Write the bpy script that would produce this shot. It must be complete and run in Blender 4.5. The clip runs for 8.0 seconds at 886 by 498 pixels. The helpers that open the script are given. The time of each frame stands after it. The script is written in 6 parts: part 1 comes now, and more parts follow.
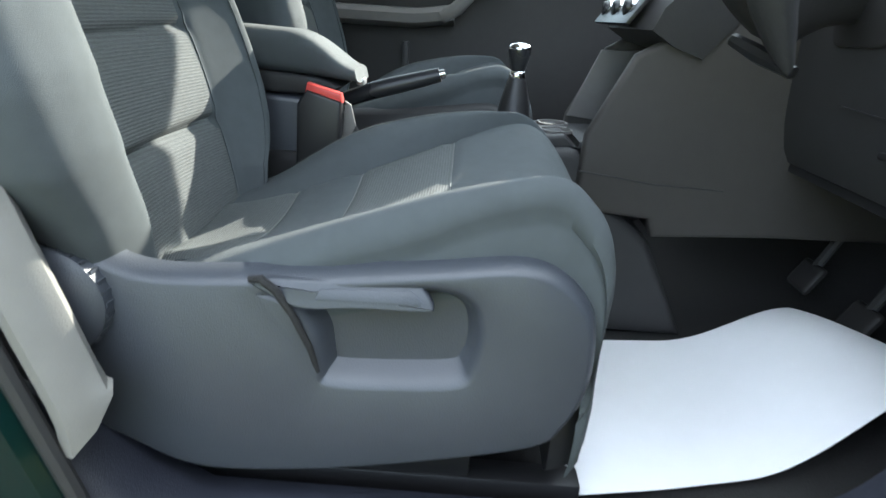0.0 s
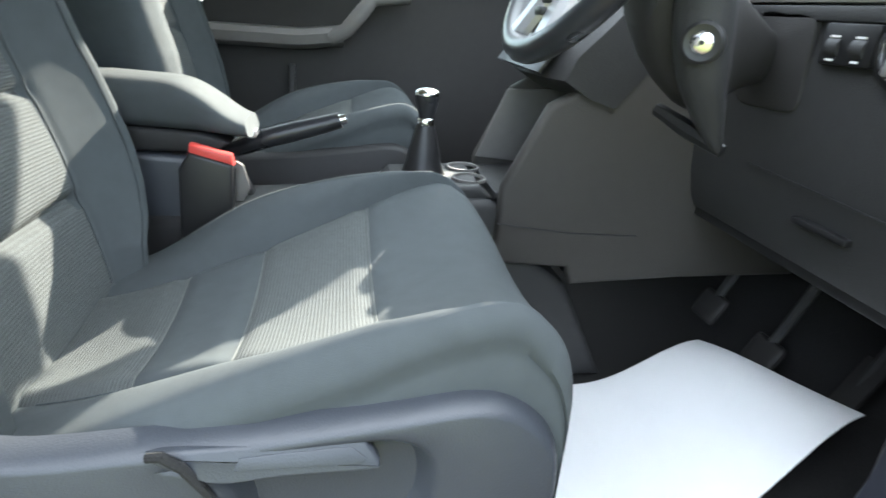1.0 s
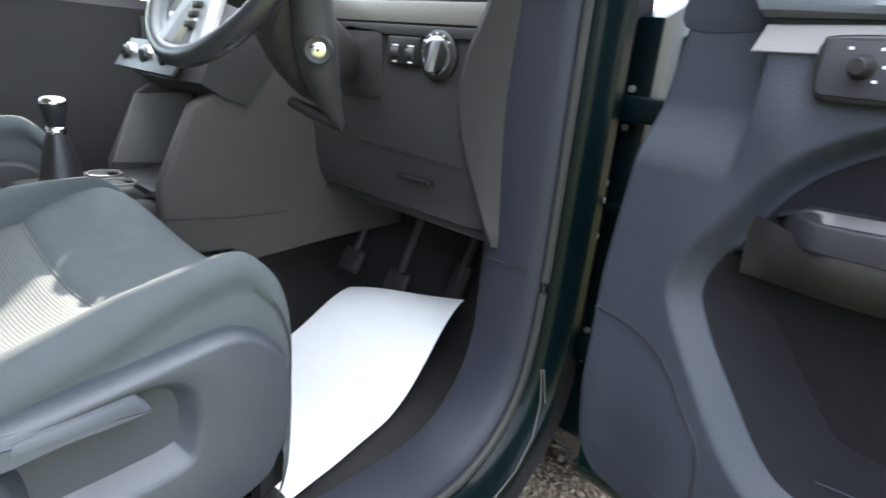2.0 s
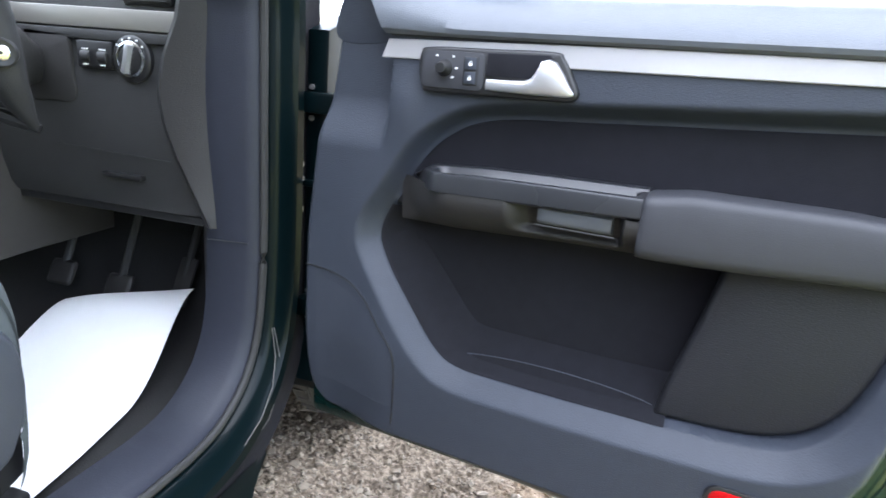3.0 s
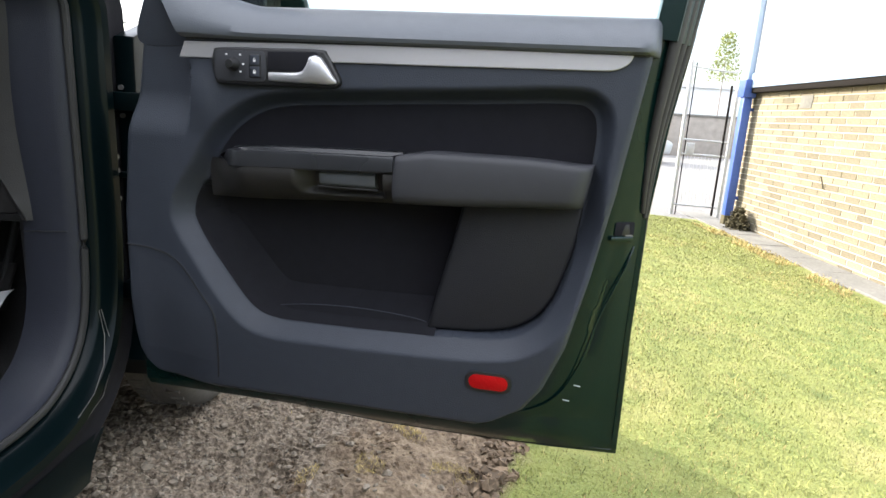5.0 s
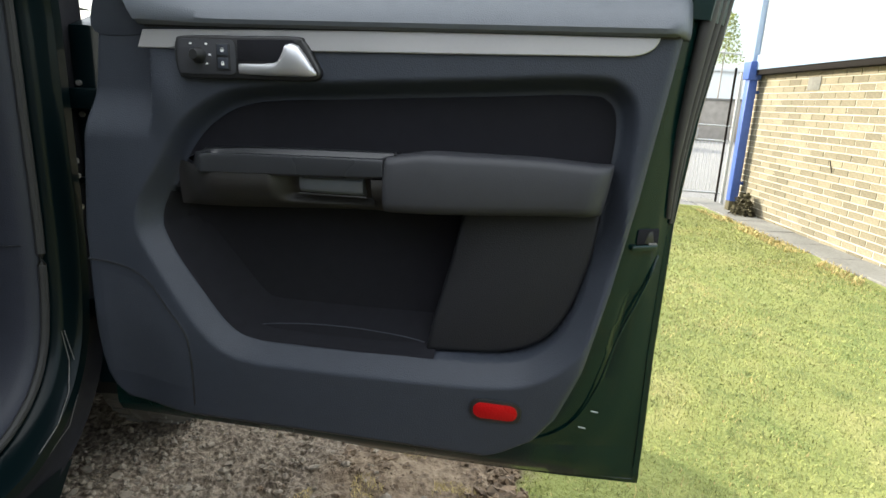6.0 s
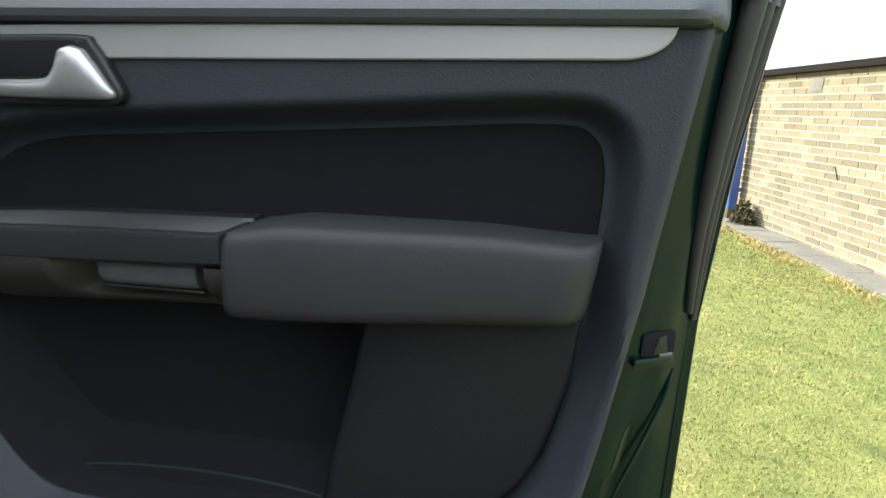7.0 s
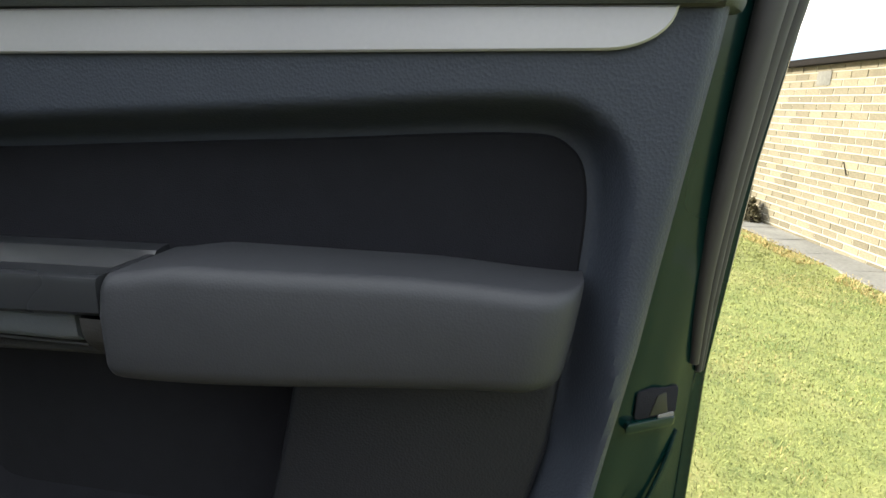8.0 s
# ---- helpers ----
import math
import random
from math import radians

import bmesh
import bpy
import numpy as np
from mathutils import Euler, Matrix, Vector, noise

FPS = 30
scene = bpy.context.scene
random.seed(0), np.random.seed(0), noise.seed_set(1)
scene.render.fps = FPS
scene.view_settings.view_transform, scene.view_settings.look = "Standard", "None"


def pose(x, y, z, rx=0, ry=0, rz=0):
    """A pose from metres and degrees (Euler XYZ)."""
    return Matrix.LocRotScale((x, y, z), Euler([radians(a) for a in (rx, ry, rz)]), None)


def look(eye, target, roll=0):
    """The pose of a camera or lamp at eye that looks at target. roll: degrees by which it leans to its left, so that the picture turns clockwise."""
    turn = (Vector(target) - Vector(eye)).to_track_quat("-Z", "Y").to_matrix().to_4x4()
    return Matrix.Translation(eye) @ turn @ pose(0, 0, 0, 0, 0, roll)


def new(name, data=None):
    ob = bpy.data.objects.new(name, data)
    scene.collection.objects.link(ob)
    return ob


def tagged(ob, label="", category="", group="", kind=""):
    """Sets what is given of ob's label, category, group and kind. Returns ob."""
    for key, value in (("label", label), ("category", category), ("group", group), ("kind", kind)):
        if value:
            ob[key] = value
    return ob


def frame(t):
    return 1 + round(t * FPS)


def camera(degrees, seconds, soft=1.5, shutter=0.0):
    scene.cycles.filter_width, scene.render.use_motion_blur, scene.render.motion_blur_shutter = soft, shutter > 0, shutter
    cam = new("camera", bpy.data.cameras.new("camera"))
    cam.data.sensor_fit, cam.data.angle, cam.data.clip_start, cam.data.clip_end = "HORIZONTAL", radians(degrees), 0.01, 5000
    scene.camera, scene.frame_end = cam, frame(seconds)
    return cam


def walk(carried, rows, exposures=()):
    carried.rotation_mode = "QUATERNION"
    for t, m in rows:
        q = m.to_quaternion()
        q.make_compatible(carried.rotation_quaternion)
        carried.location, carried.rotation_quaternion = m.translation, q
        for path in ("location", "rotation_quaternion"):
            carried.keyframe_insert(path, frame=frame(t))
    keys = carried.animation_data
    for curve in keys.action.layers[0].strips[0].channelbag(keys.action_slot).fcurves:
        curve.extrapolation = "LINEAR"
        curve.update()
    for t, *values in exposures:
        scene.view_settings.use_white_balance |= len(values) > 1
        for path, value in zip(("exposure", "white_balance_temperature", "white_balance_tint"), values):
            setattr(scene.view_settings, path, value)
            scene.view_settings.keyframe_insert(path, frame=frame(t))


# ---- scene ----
cam = camera(74.6, 8.0, shutter=0.2)
PATH = [
    (0, (-1.046, -0.39, 0.993), (-1.081, 1.465, 0.247), 3.8),
    (0.5, (-1.097, -0.234, 1.069), (-1.081, 1.607, 0.286), 4.5),
    (1, (-1.1, -0.25, 1.092), (-0.757, 1.569, 0.335), 4.6),
    (1.5, (-1.2, -0.348, 1.093), (-0.231, 1.261, 0.405), 5.4),
    (2, (-1.272, -0.41, 1.094), (0.15, 0.843, 0.455), 5.3),
    (2.2, (-1.297, -0.434, 1.092), (0.267, 0.635, 0.449), 5.1),
    (3.3, (-1.523, -0.651, 1.095), (0.378, -0.279, 0.597), 4.8),
    (3.5, (-1.574, -0.705, 1.096), (0.344, -0.398, 0.62), 4.5),
    (4, (-1.668, -0.767, 1.067), (0.272, -0.592, 0.614), 4.1),
    (4.5, (-1.698, -0.78, 1.057), (0.246, -0.688, 0.596), 3.7),
    (4.7, (-1.706, -0.763, 1.045), (0.244, -0.713, 0.605), 3.6),
    (6, (-1.548, -0.756, 1.06), (0.388, -0.719, 0.563), 2.5),
    (6.5, (-1.397, -0.765, 1.07), (0.54, -0.736, 0.573), 2.1),
    (7, (-1.141, -0.862, 1.093), (0.8, -0.841, 0.612), 1.7),
    (7.5, (-1.01, -0.906, 1.098), (0.935, -0.89, 0.629), 1.0),
    (8, (-1.009, -0.912, 1.101), (0.928, -0.879, 0.606), 1.3),
]
EXPOSURES = [(0.0, 2.17, 5900, 5), (1.0, 2.48, 6100, 6), (2.0, 2.64, 6200, 10), (3.5, 2.78, 5850, 12), (4.0, 2.44, 6000, 12), (4.5, 1.95, 6250, 12), (6.0, 1.27, 6500, 5), (7.0, 1.33, 6500, 4), (8.0, 1.38, 6550, 5)]
walk(cam, [(t, look(eye, target, roll)) for t, eye, target, roll in PATH], EXPOSURES)

# ---- world and sun ----
SUN_AZ, SUN_EL = 61.5, 23.5          # degrees from the car's nose towards its passenger side, and up
world = bpy.data.worlds.new("sky")
scene.world = world
world.use_nodes = True
wn = world.node_tree
sky = wn.nodes.new("ShaderNodeTexSky")
sky.sky_type = "NISHITA"
sky.sun_disc = False
sky.sun_elevation = radians(SUN_EL)
sky.sun_rotation = radians(90 - SUN_AZ)
wn.links.new(sky.outputs[0], wn.nodes["Background"].inputs[0])
wn.nodes["Background"].inputs[1].default_value = 0.08
# thin high cloud over the blue, brightest overhead
geo, axes, height = wn.nodes.new("ShaderNodeTexCoord"), wn.nodes.new("ShaderNodeSeparateXYZ"), wn.nodes.new("ShaderNodeMapRange")
cloud, both = wn.nodes.new("ShaderNodeBackground"), wn.nodes.new("ShaderNodeAddShader")
wn.links.new(geo.outputs["Generated"], axes.inputs[0])
wn.links.new(axes.outputs["Z"], height.inputs["Value"])
height.inputs["To Min"].default_value, height.inputs["To Max"].default_value = 0.05, 1.6
cloud.inputs[0].default_value = (0.98, 0.98, 1.0, 1)
wn.links.new(height.outputs[0], cloud.inputs[1])
wn.links.new(wn.nodes["Background"].outputs[0], both.inputs[0])
wn.links.new(cloud.outputs[0], both.inputs[1])
wn.links.new(both.outputs[0], wn.nodes["World Output"].inputs[0])
sun = new("sun", bpy.data.lights.new("sun", "SUN"))
sun.data.energy = 4.6
sun.data.angle = radians(0.6)
sun.data.color = (1.0, 0.91, 0.76)
az, el = radians(SUN_AZ), radians(SUN_EL)
sun.matrix_world = look((6 * math.cos(az), 6 * math.sin(az), 8), (6 * math.cos(az) - math.cos(el) * math.cos(az), 6 * math.sin(az) - math.cos(el) * math.sin(az), 8 - math.sin(el)))


# ---- materials ----
def material(name, color, rough=0.5, metal=0.0, spread=0.12, scale=40.0, bump=0.0, bump_scale=400.0, coat=0.0, big=3.0, spec=0.5):
    """A surface with colour that varies at two scales and fine relief."""
    m = bpy.data.materials.new(name)
    m.use_nodes = True
    nt = m.node_tree
    b = nt.nodes["Principled BSDF"]
    b.inputs["Metallic"].default_value = metal
    b.inputs["Coat Weight"].default_value = coat
    b.inputs["Coat Roughness"].default_value = 0.05
    b.inputs["Specular IOR Level"].default_value = spec
    tc = nt.nodes.new("ShaderNodeTexCoord")
    fine, coarse = nt.nodes.new("ShaderNodeTexNoise"), nt.nodes.new("ShaderNodeTexNoise")
    for n, sc in ((fine, scale), (coarse, big)):
        n.inputs["Scale"].default_value = sc
        n.inputs["Detail"].default_value = 4.0
        nt.links.new(tc.outputs["Object"], n.inputs["Vector"])
    mix = nt.nodes.new("ShaderNodeMath")
    mix.operation = "MULTIPLY_ADD"
    mix.inputs[1].default_value = 0.5
    nt.links.new(fine.outputs["Fac"], mix.inputs[0])
    half = nt.nodes.new("ShaderNodeMath")
    half.operation = "MULTIPLY"
    half.inputs[1].default_value = 0.5
    nt.links.new(coarse.outputs["Fac"], half.inputs[0])
    nt.links.new(half.outputs[0], mix.inputs[2])
    ramp = nt.nodes.new("ShaderNodeMapRange")
    ramp.inputs["From Min"].default_value, ramp.inputs["From Max"].default_value = 0.3, 0.7
    ramp.inputs["To Min"].default_value, ramp.inputs["To Max"].default_value = 1 - spread, 1 + spread
    nt.links.new(mix.outputs[0], ramp.inputs["Value"])
    col = nt.nodes.new("ShaderNodeVectorMath")
    col.operation = "SCALE"
    col.inputs[0].default_value = color
    nt.links.new(ramp.outputs[0], col.inputs["Scale"])
    nt.links.new(col.outputs[0], b.inputs["Base Color"])
    rr = nt.nodes.new("ShaderNodeMapRange")
    rr.inputs["From Min"].default_value, rr.inputs["From Max"].default_value = 0.3, 0.7
    rr.inputs["To Min"].default_value, rr.inputs["To Max"].default_value = max(rough - 0.06, 0.02), min(rough + 0.06, 1)
    nt.links.new(coarse.outputs["Fac"], rr.inputs["Value"])
    nt.links.new(rr.outputs[0], b.inputs["Roughness"])
    if bump:
        grain = nt.nodes.new("ShaderNodeTexVoronoi")
        grain.inputs["Scale"].default_value = bump_scale
        nt.links.new(tc.outputs["Object"], grain.inputs["Vector"])
        bp = nt.nodes.new("ShaderNodeBump")
        bp.inputs["Strength"].default_value = bump
        bp.inputs["Distance"].default_value = 0.001
        nt.links.new(grain.outputs["Distance"], bp.inputs["Height"])
        nt.links.new(bp.outputs[0], b.inputs["Normal"])
    return m


def ribbed(name, color, axis, pitch, rough=0.9):
    """Seat cloth woven in fine ribs across one axis."""
    m = material(name, color, rough, scale=150, spread=0.18)
    nt = m.node_tree
    b = nt.nodes["Principled BSDF"]
    tc = nt.nodes.new("ShaderNodeTexCoord")
    w = nt.nodes.new("ShaderNodeTexWave")
    w.bands_direction = axis
    w.inputs["Scale"].default_value = 0.314 / pitch
    w.inputs["Distortion"].default_value = 0.6
    w.inputs["Detail"].default_value = 1.0
    w.inputs["Detail Scale"].default_value = 30
    nt.links.new(tc.outputs["Object"], w.inputs["Vector"])
    bp = nt.nodes.new("ShaderNodeBump")
    bp.inputs["Strength"].default_value = 0.5
    bp.inputs["Distance"].default_value = 0.0012
    nt.links.new(w.outputs["Fac"], bp.inputs["Height"])
    nt.links.new(bp.outputs[0], b.inputs["Normal"])
    old = b.inputs["Base Color"].links[0].from_socket
    mx = nt.nodes.new("ShaderNodeVectorMath")
    mx.operation = "SCALE"
    mr = nt.nodes.new("ShaderNodeMapRange")
    mr.inputs["To Min"].default_value, mr.inputs["To Max"].default_value = 0.86, 1.10
    nt.links.new(w.outputs["Fac"], mr.inputs["Value"])
    nt.links.new(old, mx.inputs[0])
    nt.links.new(mr.outputs[0], mx.inputs["Scale"])
    nt.links.new(mx.outputs[0], b.inputs["Base Color"])
    return m


CARD = material("door_plastic", (0.030, 0.035, 0.047), 0.52, spec=0.3, bump=0.35, bump_scale=420, spread=0.08)
SOFT = material("soft_plastic", (0.082, 0.091, 0.108), 0.44, bump=0.3, bump_scale=500, spread=0.08)
ELBOW = material("elbow_rest_vinyl", (0.030, 0.031, 0.036), 0.55, spec=0.3, bump=0.12, bump_scale=500, spread=0.08)
# near-black cloth; also painted where hollows and gaps lie in shade
INSERT = material("dark_cloth_and_shade", (0.009, 0.009, 0.012), 0.95, bump=0.3, bump_scale=700, spread=0.2, spec=0.22)
DARKCARD = material("dark_pocket_plastic", (0.0105, 0.011, 0.0145), 0.6, spec=0.35, bump=0.35, bump_scale=420, spread=0.08)
BLACK = material("black_plastic", (0.012, 0.012, 0.013), 0.4, spread=0.1)
GLOSS = material("glossy_dark_plastic", (0.02, 0.021, 0.024), 0.28, spread=0.06)
TRIM = material("pillar_trim", (0.020, 0.022, 0.031), 0.5, spec=0.25, bump=0.3, bump_scale=420, spread=0.08)
GREY = material("grey_trim", (0.12, 0.115, 0.11), 0.6, bump=0.25, bump_scale=420, spread=0.08)
LIGHT_TRIM = material("light_grey_trim", (0.17, 0.165, 0.15), 0.6, bump=0.2, bump_scale=420, spread=0.06)
DASH = material("dashboard_plastic", (0.030, 0.030, 0.031), 0.55, spec=0.3, bump=0.35, bump_scale=380, spread=0.1)
SEATSIDE = material("seat_side_plastic", (0.041, 0.046, 0.056), 0.42, bump=0.2, bump_scale=450, spread=0.06)
CLOTH = material("seat_cloth", (0.053, 0.062, 0.066), 0.92, bump=0.22, bump_scale=900, spread=0.12)
RIB_X = ribbed("ribbed_cloth_cushion", (0.074, 0.081, 0.081), "X", 0.0045)
RIB_Z = ribbed("ribbed_cloth_back", (0.074, 0.081, 0.081), "Z", 0.0048)
CHROME = material("chrome", (0.75, 0.75, 0.76), 0.12, metal=1.0, spread=0.02)
SATIN = material("satin_metal", (0.50, 0.50, 0.52), 0.34, metal=0.75, spread=0.03, scale=200)
DASH_STRIP = material("dashboard_strip", (0.24, 0.23, 0.215), 0.4, metal=0.5, spread=0.03, scale=300)
STRIP = material("silver_strip", (0.46, 0.45, 0.465), 0.4, metal=0.55, spread=0.03, scale=300)
GREEN = material("green_car_paint", (0.0015, 0.013, 0.0115), 0.25, metal=0.0, coat=0.22, spec=0.25, spread=0.1, scale=900)
LINING = material("dark_lining_plastic", (0.024, 0.023, 0.023), 0.6, spec=0.3, bump=0.35, bump_scale=380, spread=0.1)
SEAL = material("seal_rubber", (0.030, 0.028, 0.026), 0.6, spread=0.15)
FLANK = material("console_plastic", (0.034, 0.031, 0.028), 0.65, bump=0.3, bump_scale=400, spread=0.08)
# car green made darker, putting the doorway's shade into the colour
GREEN_SHADED = material("green_paint_shaded", (0.0010, 0.0045, 0.0055), 0.36, spec=0.10, coat=0.10, spread=0.1, scale=900)
RUBBER = material("rubber", (0.018, 0.018, 0.018), 0.7, spread=0.15)
TYRE = material("tyre_rubber", (0.085, 0.078, 0.070), 0.85, spread=0.25, scale=60)
RED = material("red_reflector", (0.36, 0.003, 0.005), 0.3, spec=0.2, spread=0.06, bump=0.5, bump_scale=260)
REDBTN = material("red_button", (0.55, 0.06, 0.05), 0.4, spread=0.05)
PAPER = material("white_paper_mat", (0.72, 0.72, 0.735), 0.8, spread=0.025, scale=20, bump=0.15, bump_scale=300)
CARPET = material("black_carpet", (0.014, 0.014, 0.014), 0.98, spread=0.4, scale=300, bump=0.8, bump_scale=300)
HEADLINING = material("headlining", (0.45, 0.44, 0.42), 0.9, spread=0.05)
WHITE_INK = material("white_ink", (0.7, 0.7, 0.7), 0.6, spread=0.02)
THREAD = material("light_thread", (0.105, 0.112, 0.108), 0.8, spread=0.1)
MIRROR = material("mirror_glass", (0.85, 0.87, 0.88), 0.03, metal=1.0, spread=0.01)
MORTAR = material("mortar", (0.44, 0.41, 0.335), 0.95, spread=0.15, scale=60)
CLAD = material("white_cladding", (0.66, 0.67, 0.68), 0.5, spread=0.05)
FASCIA = material("pale_blue_fascia", (0.26, 0.34, 0.47), 0.5, spread=0.05)
SOFFIT = material("dark_beam", (0.014, 0.012, 0.011), 0.85, spec=0.08, spread=0.2)
BLUE = material("blue_paint", (0.05, 0.10, 0.34), 0.4, spread=0.15, scale=30)
GALV = material("galvanised_steel", (0.45, 0.46, 0.47), 0.45, metal=0.6, spread=0.15)
PAVING = material("concrete_paving", (0.17, 0.165, 0.15), 0.95, spread=0.3, scale=30, bump=0.6, bump_scale=120)
FARWALL = material("far_wall", (0.30, 0.27, 0.24), 0.95, spread=0.2, scale=4)
BLOCKWALL = material("dark_block_wall", (0.098, 0.10, 0.105), 0.9, spread=0.3, scale=12, bump=0.5, bump_scale=80)
LEAF = material("leaves", (0.26, 0.29, 0.09), 0.7, spread=0.4, scale=30)
DEADLEAF = material("dry_plant", (0.07, 0.06, 0.03), 0.9, spread=0.5, scale=60)


def per_piece(name, color, dark, rough=0.9, spread=0.3, bump=0.5, island=False):
    """A material whose pieces each take a tone of their own."""
    m = material(name, color, rough, spread=spread, scale=60, bump=bump, bump_scale=150)
    nt = m.node_tree
    b = nt.nodes["Principled BSDF"]
    info = nt.nodes.new("ShaderNodeNewGeometry" if island else "ShaderNodeObjectInfo")
    ramp = nt.nodes.new("ShaderNodeMapRange")
    ramp.inputs["To Min"].default_value, ramp.inputs["To Max"].default_value = dark, 1.15
    nt.links.new(info.outputs["Random Per Island" if island else "Random"], ramp.inputs["Value"])
    old = b.inputs["Base Color"].links[0].from_socket
    mx = nt.nodes.new("ShaderNodeVectorMath")
    mx.operation = "SCALE"
    nt.links.new(old, mx.inputs[0])
    nt.links.new(ramp.outputs[0], mx.inputs["Scale"])
    nt.links.new(mx.outputs[0], b.inputs["Base Color"])
    return m


BRICK = per_piece("buff_brick", (0.208, 0.179, 0.122), 0.66, spread=0.42)
BRICK_REST = per_piece("buff_brick_far", (0.208, 0.179, 0.122), 0.66, spread=0.42, island=True)
CLOD = per_piece("mud_lumps", (0.15, 0.104, 0.064), 0.45, island=True, spread=0.4)
PEBBLE = per_piece("loose_stones", (0.215, 0.180, 0.138), 0.5, island=True)
BLADE = per_piece("grass_blades", (0.265, 0.28, 0.078), 0.35, island=True, rough=0.7, bump=0)
STRAW = per_piece("dry_grass", (0.46, 0.355, 0.14), 0.5, island=True, rough=0.8, bump=0)


def glass(name, tint=(0.9, 0.95, 0.93)):
    m = bpy.data.materials.new(name)
    m.use_nodes = True
    nt = m.node_tree
    nt.nodes.remove(nt.nodes["Principled BSDF"])
    clear, shine, mixer, fres = (nt.nodes.new("ShaderNode" + k) for k in ("BsdfTransparent", "BsdfGlossy", "MixShader", "Fresnel"))
    clear.inputs[0].default_value = (*tint, 1)
    shine.inputs["Roughness"].default_value = 0.02
    fres.inputs["IOR"].default_value = 1.45
    nt.links.new(fres.outputs[0], mixer.inputs[0])
    nt.links.new(clear.outputs[0], mixer.inputs[1])
    nt.links.new(shine.outputs[0], mixer.inputs[2])
    nt.links.new(mixer.outputs[0], nt.nodes["Material Output"].inputs[0])
    return m


GLASS = glass("window_glass")


def ground_material():
    """Grass, with bare mud and grit beside the car and tarmac beyond the fence."""
    m = bpy.data.materials.new("ground")
    m.use_nodes = True
    nt = m.node_tree
    b = nt.nodes["Principled BSDF"]
    b.inputs["Roughness"].default_value = 0.95
    tc = nt.nodes.new("ShaderNodeTexCoord")
    sep = nt.nodes.new("ShaderNodeSeparateXYZ")
    nt.links.new(tc.outputs["Object"], sep.inputs[0])

    def tex(scale, detail=6.0):
        n = nt.nodes.new("ShaderNodeTexNoise")
        n.inputs["Scale"].default_value, n.inputs["Detail"].default_value = scale, detail
        nt.links.new(tc.outputs["Object"], n.inputs["Vector"])
        return n.outputs["Fac"]

    def ramp(src, *stops):
        r = nt.nodes.new("ShaderNodeValToRGB")
        e = r.color_ramp.elements
        while len(e) < len(stops):
            e.new(0.5)
        for k, (p, c) in zip(e, stops):
            k.position, k.color = p, (*c, 1)
        nt.links.new(src, r.inputs[0])
        return r.outputs[0]

    def arith(op, a, c):
        n = nt.nodes.new("ShaderNodeMath")
        n.operation = op
        for k, v in enumerate((a, c)):
            if isinstance(v, (int, float)):
                n.inputs[k].default_value = v
            else:
                nt.links.new(v, n.inputs[k])
        return n.outputs[0]

    def blend(fac, a, c):
        n = nt.nodes.new("ShaderNodeMixRGB")
        nt.links.new(fac, n.inputs[0])
        nt.links.new(a, n.inputs[1])
        nt.links.new(c, n.inputs[2])
        return n.outputs[0]

    def step(v, lo, hi):
        n = nt.nodes.new("ShaderNodeMapRange")
        n.interpolation_type = "SMOOTHSTEP"
        n.inputs["From Min"].default_value, n.inputs["From Max"].default_value = lo, hi
        nt.links.new(v, n.inputs["Value"])
        return n.outputs[0]

    patch = ramp(tex(1.6, 4), (0.35, (0.13, 0.165, 0.04)), (0.5, (0.20, 0.215, 0.06)), (0.64, (0.27, 0.255, 0.09)))
    lawn = ramp(tex(9), (0.3, (0.11, 0.135, 0.035)), (0.5, (0.18, 0.20, 0.055)), (0.68, (0.22, 0.235, 0.065)), (0.8, (0.27, 0.24, 0.09)))
    grass = blend(step(tex(5), 0.4, 0.6), lawn, patch)
    mud = ramp(arith("MULTIPLY_ADD", tex(48, 8), 0.55), (0.36, (0.075, 0.052, 0.033)), (0.5, (0.165, 0.120, 0.078)), (0.64, (0.26, 0.20, 0.137)))
    nt.links.new(arith("MULTIPLY", tex(9), 0.45), nt.nodes[-4].inputs[2])
    grit = ramp(tex(70, 5), (0.36, (0.075, 0.057, 0.040)), (0.5, (0.145, 0.114, 0.082)), (0.66, (0.24, 0.195, 0.148)))
    tarmac = ramp(tex(40), (0.3, (0.16, 0.155, 0.15)), (0.7, (0.24, 0.235, 0.23)))
    wob = arith("MULTIPLY_ADD", tex(2.2), 0.9)
    nt.nodes[-1].inputs[2].default_value = -0.45
    y = arith("ADD", sep.outputs["Y"], wob)
    far = step(sep.outputs["X"], 6.6, 6.75)
    c = blend(step(y, -0.60, -0.36), mud, grit)
    c = blend(step(y, -1.10, -0.98), grass, c)
    c = blend(far, c, tarmac)
    nt.links.new(c, b.inputs["Base Color"])
    bp = nt.nodes.new("ShaderNodeBump")
    bp.inputs["Strength"].default_value = 0.9
    bp.inputs["Distance"].default_value = 0.02
    nt.links.new(tex(70, 10), bp.inputs["Height"])
    nt.links.new(bp.outputs[0], b.inputs["Normal"])
    return m


GROUND = ground_material()


# ---- building blocks ----
def put_mesh(name, me, mat, parent=None, label=""):
    ob = new(name, me)
    if mat:
        me.materials.append(mat)
    if parent is not None:
        ob.parent = parent
    if label:
        ob["label"] = label
    return ob


